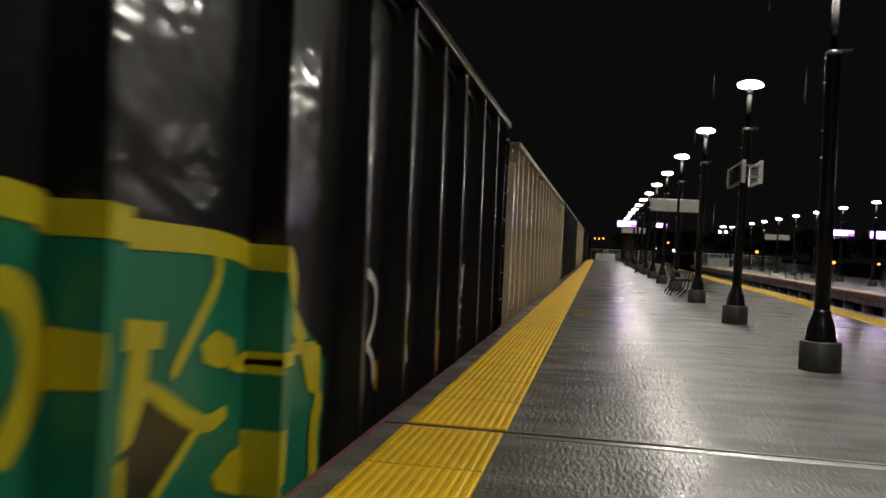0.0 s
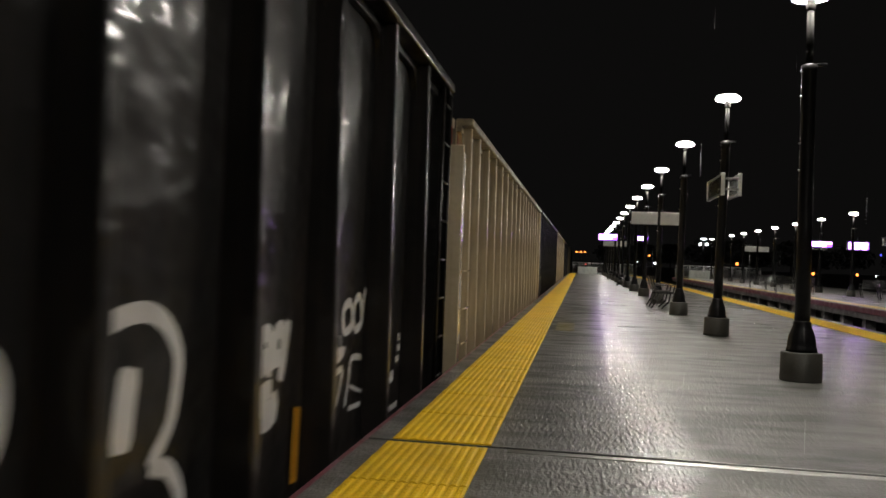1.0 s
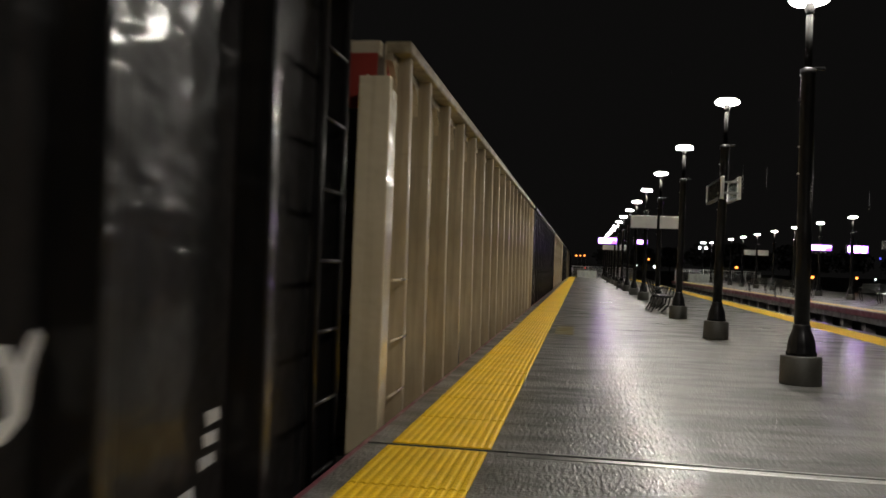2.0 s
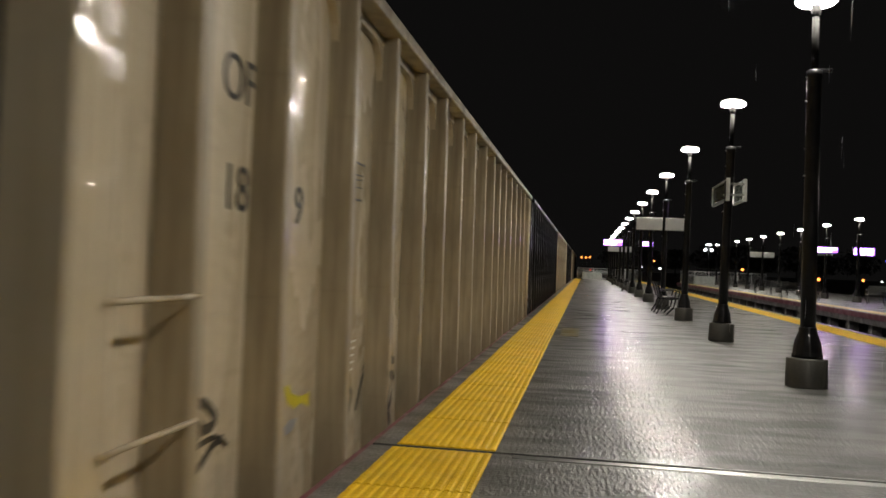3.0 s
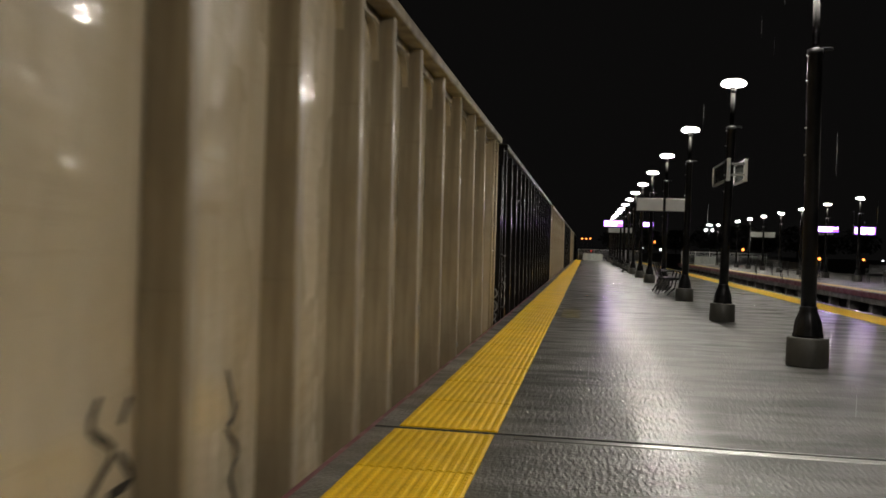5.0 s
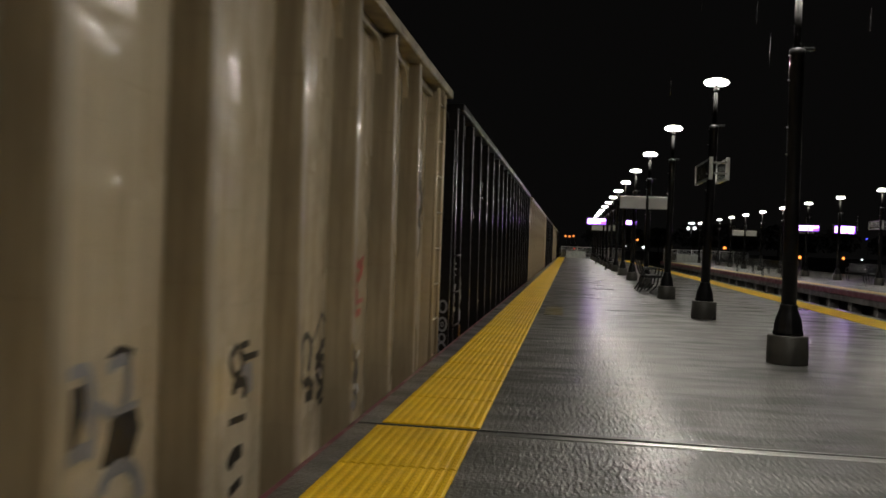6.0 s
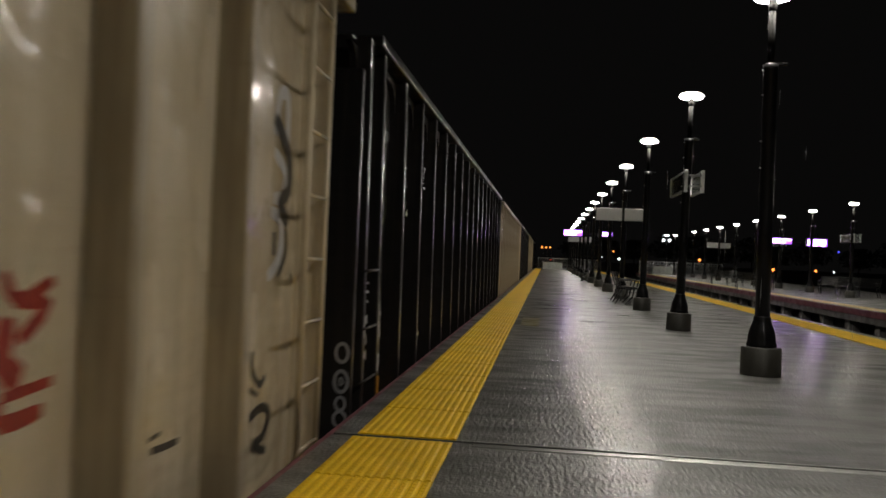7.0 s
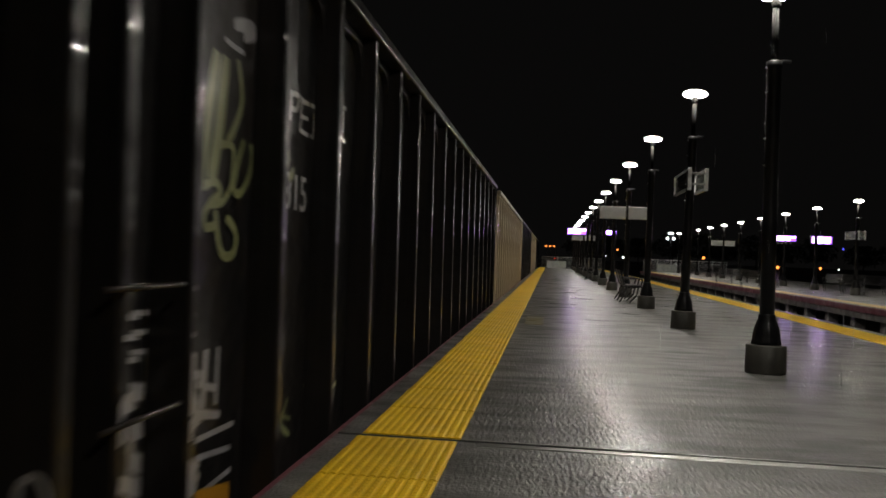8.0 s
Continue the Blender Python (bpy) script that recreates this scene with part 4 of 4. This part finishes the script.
graffiti(beige1, DARK_SPRAY, "dark brown spray tags", 1,
    ([(7.04, 0.29), (7.08, 0.33), (7.15, 0.33), (7.12, 0.29), (7.06, 0.28)], 0.03),
    ([(7.06, 0.08), (7.07, 0.18), (7.14, 0.21), (7.25, 0.19), (7.27, 0.12)], 0.045),
    ([(7.23, 0.10), (7.38, 0.07), (7.47, 0.08)], 0.035),
    ([(7.38, 0.07), (7.35, -0.00)], 0.04),
    ([(8.49, 0.57), (8.44, 0.47), (8.58, 0.37), (8.51, 0.29), (8.42, 0.22)], 0.035),
    ([(8.69, 0.54), (8.63, 0.45)], 0.045),
    ([(8.62, 0.35), (8.71, 0.23), (8.56, 0.21)], 0.04),
    ([(8.51, 0.07), (8.46, 0.05)], 0.06),
    ([(8.45, -0.10), (8.44, -0.14)], 0.05),
    ([(8.62, 0.14), (8.57, 0.09)], 0.03),
    ([(9.54, 0.52), (9.65, 0.31), (9.55, 0.24), (9.70, 0.11), (9.61, -0.00), (9.68, -0.14), (9.60, -0.32)], 0.025),
    ([(9.70, 0.35), (9.60, 0.24)], 0.02))
graffiti(beige1, STENCIL, "black fill of a sprayed letter", 1,
    ([(12.70, 0.45), (12.88, 0.45), (12.92, 0.37), (12.85, 0.25), (12.73, 0.24), (12.64, 0.28), (12.68, 0.38)], 0),
    ([(12.66, 0.67), (12.74, 0.71), (12.85, 0.68), (12.83, 0.64), (12.75, 0.66)], 0),
    ([(12.44, 0.59), (12.51, 0.60), (12.53, 0.52), (12.48, 0.39), (12.44, 0.38)], 0))
graffiti(beige1, GREY_SPRAY, "pale outline of a sprayed letter", 2,
    ([(12.42, 0.64), (12.51, 0.65), (12.56, 0.57), (12.57, 0.52), (12.66, 0.48), (12.72, 0.45)], 0.05),
    ([(12.67, 0.62), (12.72, 0.65), (12.80, 0.64), (12.81, 0.53), (12.78, 0.47)], 0.05),
    ([(12.43, 0.35), (12.51, 0.37), (12.59, 0.34)], 0.06),
    ([(12.63, 0.18), (12.69, 0.24), (12.79, 0.25), (12.89, 0.19), (12.93, 0.09)], 0.06),
    ([(12.53, 0.51), (12.58, 0.41), (12.54, 0.36)], 0.05),
    ([(12.74, 0.46), (12.88, 0.47)], 0.04))
graffiti(beige1, DARK_SPRAY, "dark spray tag", 1,
    ([(13.89, 0.58), (13.80, 0.51), (13.88, 0.42), (13.98, 0.48), (13.92, 0.56), (14.04, 0.57)], 0.04),
    ([(13.97, 0.50), (14.18, 0.50)], 0.05),
    ([(13.86, 0.33), (13.88, 0.38), (14.00, 0.37), (13.99, 0.29)], 0.06),
    ([(13.81, 0.20), (14.02, 0.19)], 0.05),
    ([(13.82, -0.03), (13.88, 0.02), (13.99, 0.02)], 0.08),
    ([(13.84, -0.16), (13.99, -0.13)], 0.07))
graffiti(beige1, GREY_SPRAY, "grey smudges on the sheet", 1,
    ([(13.95, 0.46), (14.09, 0.47), (14.12, 0.31), (13.99, 0.30)], 0))
graffiti(beige1, DARK_SPRAY, "dark spray-painted tag", 1,
    ([(15.07, 0.51), (14.98, 0.49), (14.95, 0.39), (14.98, 0.20)], 0.05),
    ([(15.07, 0.50), (15.14, 0.44), (15.12, 0.34), (15.08, 0.27)], 0.045),
    ([(15.17, 0.45), (15.28, 0.55), (15.35, 0.62), (15.43, 0.56)], 0.03),
    ([(15.28, 0.32), (15.34, 0.37), (15.41, 0.43), (15.48, 0.35), (15.58, 0.32)], 0.055),
    ([(15.24, 0.35), (15.41, 0.32), (15.57, 0.31)], 0.05),
    ([(15.25, 0.26), (15.31, 0.29), (15.41, 0.25), (15.44, 0.17), (15.35, 0.16), (15.26, 0.23)], 0.045),
    ([(15.00, 0.19), (15.09, 0.21), (15.21, 0.15)], 0.06),
    ([(15.04, 0.10), (15.11, 0.11), (15.20, 0.10)], 0.07),
    ([(15.28, 0.07), (15.37, 0.09), (15.41, 0.14)], 0.06),
    ([(15.33, 0.02), (15.43, 0.04)], 0.05))
graffiti(beige1, GREY_SPRAY, "pale grey patch of spray", 1,
    ([(15.43, 0.02), (15.60, 0.02), (15.75, -0.04), (15.74, -0.10), (15.44, -0.02)], 0),
    ([(15.31, 0.28), (15.39, 0.25), (15.38, 0.19), (15.31, 0.20)], 0))
graffiti(beige1, STENCIL, "black spray-painted patch", 1,
    ([(16.18, 0.14), (16.38, 0.19), (16.43, 0.08), (16.35, -0.02), (16.19, -0.01)], 0),
    ([(16.20, -0.17), (16.24, -0.08), (16.35, -0.08), (16.40, -0.16), (16.30, -0.21)], 0.04))
graffiti(beige1, WHITE_SPRAY, "white sprayed edge", 2,
    ([(16.14, 0.17), (16.27, 0.19), (16.44, 0.24)], 0.04),
    ([(16.19, -0.02), (16.37, -0.03), (16.41, -0.09)], 0.04))
graffiti(beige1, RED_SPRAY, "red spray mark", 1,
    ([(16.21, 1.02), (16.29, 0.93), (16.48, 0.99)], 0.05),
    ([(16.27, 0.93), (16.45, 0.91), (16.30, 0.80)], 0.06),
    ([(16.24, 0.88), (16.22, 0.74), (16.32, 0.68)], 0.1),
    ([(16.22, 0.63), (16.49, 0.65)], 0.05),
    ([(16.20, 0.62), (16.23, 0.55), (16.44, 0.56)], 0.06))
graffiti(beige1, DARK_SPRAY, "dark spray tag", 1,
    ([(18.49, 0.53), (18.48, 0.43), (18.62, 0.32), (18.72, 0.36)], 0.05),
    ([(18.47, 0.15), (18.68, 0.18), (18.82, 0.11), (18.71, 0.00), (18.55, -0.02), (18.78, -0.10)], 0.06),
    ([(18.45, 0.32), (18.60, 0.26)], 0.04),
    ([(17.23, 0.29), (17.33, 0.30)], 0.03),
    ([(17.25, 0.24), (17.39, 0.23), (17.52, 0.23)], 0.035))
graffiti(black2, LIME_SPRAY, "pale green spray-painted scroll", 1,
    ([(1.55, 2.07), (1.49, 1.84), (1.44, 1.62), (1.40, 1.40)], 0.1),
    ([(1.66, 2.07), (1.63, 1.84), (1.59, 1.64), (1.53, 1.44)], 0.11),
    ([(1.82, 2.09), (1.90, 1.89), (1.79, 1.72), (1.71, 1.65)], 0.05))
graffiti(black2, LIME_SPRAY, "pale green sprayed loops", 2,
    ([(1.60, 1.61), (1.71, 1.64), (1.80, 1.61), (1.77, 1.43), (1.68, 1.35), (1.54, 1.32)], 0.04),
    ([(1.94, 1.69), (1.86, 1.56), (1.81, 1.43), (1.89, 1.40), (2.01, 1.48), (2.07, 1.61), (2.03, 1.68)], 0.045),
    ([(1.40, 1.39), (1.56, 1.44), (1.64, 1.39), (1.54, 1.34), (1.46, 1.28), (1.48, 1.21), (1.59, 1.23)], 0.045),
    ([(1.58, 1.30), (1.61, 1.20), (1.67, 1.10), (1.77, 1.07), (1.86, 1.11), (1.86, 1.20), (1.73, 1.27)], 0.05),
    ([(2.10, 1.50), (2.19, 1.55), (2.41, 1.58), (2.28, 1.53)], 0.06))
graffiti(black2, GREY_SPRAY, "grey chalky scrawl near the top chord", 2,
    ([(1.63, 2.15), (1.75, 2.14), (1.89, 2.14)], 0.03),
    ([(1.74, 2.25), (1.96, 2.30), (2.03, 2.28), (1.88, 2.22)], 0.07))
graffiti(black2, GREY_SPRAY, "grey spray lettering", 1,
    ([(0.94, 0.43), (0.94, 0.68)], 0.06),
    ([(1.53, 0.34), (1.55, 0.62)], 0.07),
    ([(1.69, 0.33), (1.70, 0.62)], 0.05),
    ([(0.94, 0.60), (1.69, 0.41)], 0.05),
    ([(0.94, 0.32), (1.02, 0.40), (1.74, 0.27)], 0.05),
    ([(0.93, 0.21), (1.94, 0.19)], 0.04),
    ([(0.95, 0.16), (1.91, 0.07)], 0.04),
    ([(1.56, -0.07), (1.92, -0.05)], 0.04))
graffiti(black2, GREY_SPRAY, "grey spray smears", 1,
    ([(0.37, 0.43), (0.39, 0.57), (0.93, 0.51), (0.92, 0.36), (0.41, 0.42)], 0.07),
    ([(0.42, 0.40), (0.93, 0.21), (0.93, 0.12), (0.36, 0.30)], 0.08),
    ([(0.38, 0.87), (0.93, 0.84)], 0.03),
    ([(0.36, 0.80), (0.94, 0.76)], 0.03),
    ([(0.39, 0.72), (0.94, 0.68)], 0.03),
    ([(0.39, 0.97), (0.94, 0.95)], 0.03))
graffiti(black2, STENCIL_WHITE, "white stencilled marks that cannot be read", 1,
    ([(2.74, 2.11), (2.73, 1.92)], 0.04),
    ([(2.72, 2.09), (2.89, 2.10), (2.85, 2.01), (2.73, 2.00)], 0.035),
    ([(2.96, 2.11), (2.94, 1.89)], 0.04),
    ([(2.94, 2.08), (3.12, 2.09)], 0.04),
    ([(2.93, 1.98), (3.11, 1.99)], 0.035),
    ([(2.93, 1.89), (3.13, 1.88)], 0.04),
    ([(3.15, 2.09), (3.34, 2.10)], 0.035),
    ([(3.26, 2.09), (3.23, 1.88)], 0.04),
    ([(3.16, 1.89), (3.34, 1.87)], 0.035))
graffiti(black2, LIME_SPRAY, "yellow-green spray squiggle", 1,
    ([(2.75, 0.21), (2.70, 0.07), (2.65, -0.06)], 0.05),
    ([(2.89, 0.16), (2.77, 0.02), (2.95, -0.08)], 0.04),
    ([(2.67, 0.11), (2.96, 0.02)], 0.04),
    ([(3.23, 0.19), (3.40, 0.21), (3.56, 0.12), (3.40, 0.05), (3.56, -0.07), (3.48, -0.12)], 0.035),
    ([(3.51, -0.18), (3.52, -0.20)], 0.05))
graffiti(black2, ORANGE_TAPE, "orange reflective strip", 2,
    ([(0.94, 0.04), (1.91, -0.11), (1.92, -0.39), (0.93, -0.18)], 0))
SIDE = (90, 0, 90)
for text, car, y, z, size, material in (("OF", beige1, 1.58, 1.85, 0.31, STENCIL), ("18", beige1, 1.58, 1.34, 0.31, STENCIL), ("3", beige1, 2.19, 1.34, 0.31, STENCIL), ("9", beige1, 2.47, 1.32, 0.31, STENCIL),
                                        ("315", black2, 2.90, 1.37, 0.33, STENCIL_WHITE)):
    words(text, size, material, car, pose(SHEET + 0.004, y, z - RAIL_Z, *SIDE))
for z in (0.30, -0.10):
    for j in range(3):
        part("stencil_bar", bx(0.94 + 0.085 * j, 1.00 + 0.085 * j, 0.488, 0.492, z - RAIL_Z, z + 0.11 - RAIL_Z), GREY_SPRAY, black2, "grey lettering that cannot be read")
part("graffiti", bx(0.75, SHEET - 0.04, 0.485, 0.490, 3.55, 4.0), RED_SPRAY, beige1, "red spray on the end wall")
graffiti(beige1, RED_SPRAY, "red spray on the corner", 1,
    ([(0.63, 2.42), (0.76, 2.5), (0.76, 2.78), (0.63, 2.78)], 0))
graffiti(beige1, WHITE_SPRAY, "white spray-painted letters", 1,
    ([(18.72, 1.80), (18.78, 2.05), (18.94, 2.05), (18.96, 1.75)], 0.09), ([(18.72, 1.7), (18.94, 1.6), (18.91, 1.45), (18.74, 1.42)], 0.08),
    ([(18.70, 1.34), (18.88, 1.30), (18.92, 1.15), (18.84, 1.02), (18.68, 0.95)], 0.08))
graffiti(beige1, STENCIL, "black spray-painted outline", 2,
    ([(18.70, 1.90), (18.98, 1.72), (19.02, 1.5), (18.85, 1.40), (19.02, 1.28)], 0.10), ([(18.76, 1.22), (18.77, 1.08)], 0.06),
    ([(18.98, 1.25), (19.00, 1.10), (18.86, 0.95)], 0.05))


def sprayed_ring(x, z, rx, rz, w):
    """A flat painted ring on the end of a corner post."""
    bm, n = bmesh.new(), 20
    rims = [[bm.verts.new((x + (rx - q) * math.cos(k * math.tau / n), -0.004, z - RAIL_Z + (rz - q) * math.sin(k * math.tau / n))) for k in range(n)] for q in (0.0, w)]
    for k in range(n):
        bm.faces.new((rims[0][k], rims[0][(k + 1) % n], rims[1][(k + 1) % n], rims[1][k]))
    return bm


for z, rx, rz, w in ((0.34, 0.062, 0.085, 0.028), (0.12, 0.066, 0.095, 0.028), (0.12, 0.022, 0.035, 0.015), (-0.05, 0.050, 0.062, 0.024), (-0.17, 0.060, 0.072, 0.024)):
    part("graffiti", sprayed_ring(1.515, z, rx, rz, w), GREY_SPRAY, black2, "round grey sprayed letter")


# ---- tactile warning strips, panel by panel ----
def tactile_panel(domes, material):
    bm = bmesh.new()
    box(bm, 0, 0.61, 0, 0.91, -0.02, 0.006)
    n = 6
    for i in range(12):
        cx = 0.0255 + 0.0508 * i
        lo = [bm.verts.new((cx + dx, y, 0.0061)) for dx, y in ((-0.0195, 0.008), (0.0195, 0.008), (0.0195, 0.902), (-0.0195, 0.902))]
        hi = [bm.verts.new((cx + dx, y, 0.0098)) for dx, y in ((-0.0115, 0.014), (0.0115, 0.014), (0.0115, 0.896), (-0.0115, 0.896))]
        for k in range(4):
            bm.faces.new((lo[k], lo[(k + 1) % 4], hi[(k + 1) % 4], hi[k]))
        bm.faces.new(hi)
        for j in range(18 if domes else 0):
            cy = 0.0235 + 0.0508 * j
            foot = [bm.verts.new((cx + 0.009 * math.cos(k * math.tau / n), cy + 0.012 * math.sin(k * math.tau / n), 0.0099)) for k in range(n)]
            tip = [bm.verts.new((cx + 0.005 * math.cos(k * math.tau / n), cy + 0.007 * math.sin(k * math.tau / n), 0.0118)) for k in range(n)]
            for k in range(n):
                bm.faces.new((foot[k], foot[(k + 1) % n], tip[(k + 1) % n], tip[k])).smooth = True
            bm.faces.new(tip)
    me = bpy.data.meshes.new("tactile_panel")
    bm.to_mesh(me)
    bm.free()
    me.materials.append(material)
    return me


DOMED, BARRED, WORN = tactile_panel(True, TACTILE), tactile_panel(False, TACTILE), tactile_panel(False, TACTILE_WORN)


def strip(x, y0, y1, label, me=DOMED):
    top = hub("tactile_strip", pose(x, y0, 0.0), label, "tactile strip", kind="structure")
    k = 0
    while y0 + 0.914 * (k + 1) <= y1:
        o = new("tactile_panel", me if me is WORN or y0 + 0.914 * k < 12 else BARRED)
        o.parent, o.matrix_local = top, pose(0, 0.914 * k, 0.0)
        k += 1
    return top


strip(0.0, JOINT_Y + 0.04, P_END - 0.3, "yellow tactile warning strip along the platform edge")
strip(-0.01, JOINT_Y - 0.045 - 0.914 * 8, JOINT_Y - 0.044, "yellow tactile warning strip before the expansion joint")
strip(6.12, JOINT_Y + 0.04, P_END - 0.3, "yellow tactile warning strip along the opposite edge")
strip(FAR_EDGE + 0.1, JOINT_Y + 0.04, P_END - 0.3, "worn yellow tactile strip on the far platform", WORN)


# ---- rain ----
RAIN_SPEED = 5.5
RAIN_DROP = shader("rain_drop", (0.85, 0.86, 0.88), 0.15, coat=0.5)


def rain_mesh():
    """Falling drops drawn out to thin threads, in a column tall enough for the whole fall."""
    rng, bm = random.Random(21), bmesh.new()
    for k in range(430):
        x, y, z = rng.uniform(1.7, 5.2), rng.uniform(2.6, 8.5), rng.uniform(0.2, 6.0 + RAIN_SPEED * 8.0)
        size, drift = rng.uniform(0.5, 1.0), rng.gauss(0, 0.002)
        tube(bm, (x, y, z), (x + drift, y, z + 0.12 * size), 0.0018 * size, 0.0008 * size, n=5)
    return bm


rain = tagged(part("rain", rain_mesh(), RAIN_DROP), "thin falling raindrops lit by the platform lamps", "rain", kind="stuff")


# ---- what moves ----
def motions():
    times = [0, 1 / 30] + [0.5 * k for k in range(1, 16)] + [8 - 1 / 30, 8.0]
    for car in CARS:
        walk(car, [(t, pose(CENTRE, car["s0"] - SPEED * t, RAIL_Z)) for t in times])
    walk(rain, [(t, pose(0, 0, -RAIN_SPEED * t)) for t in times])


motions()
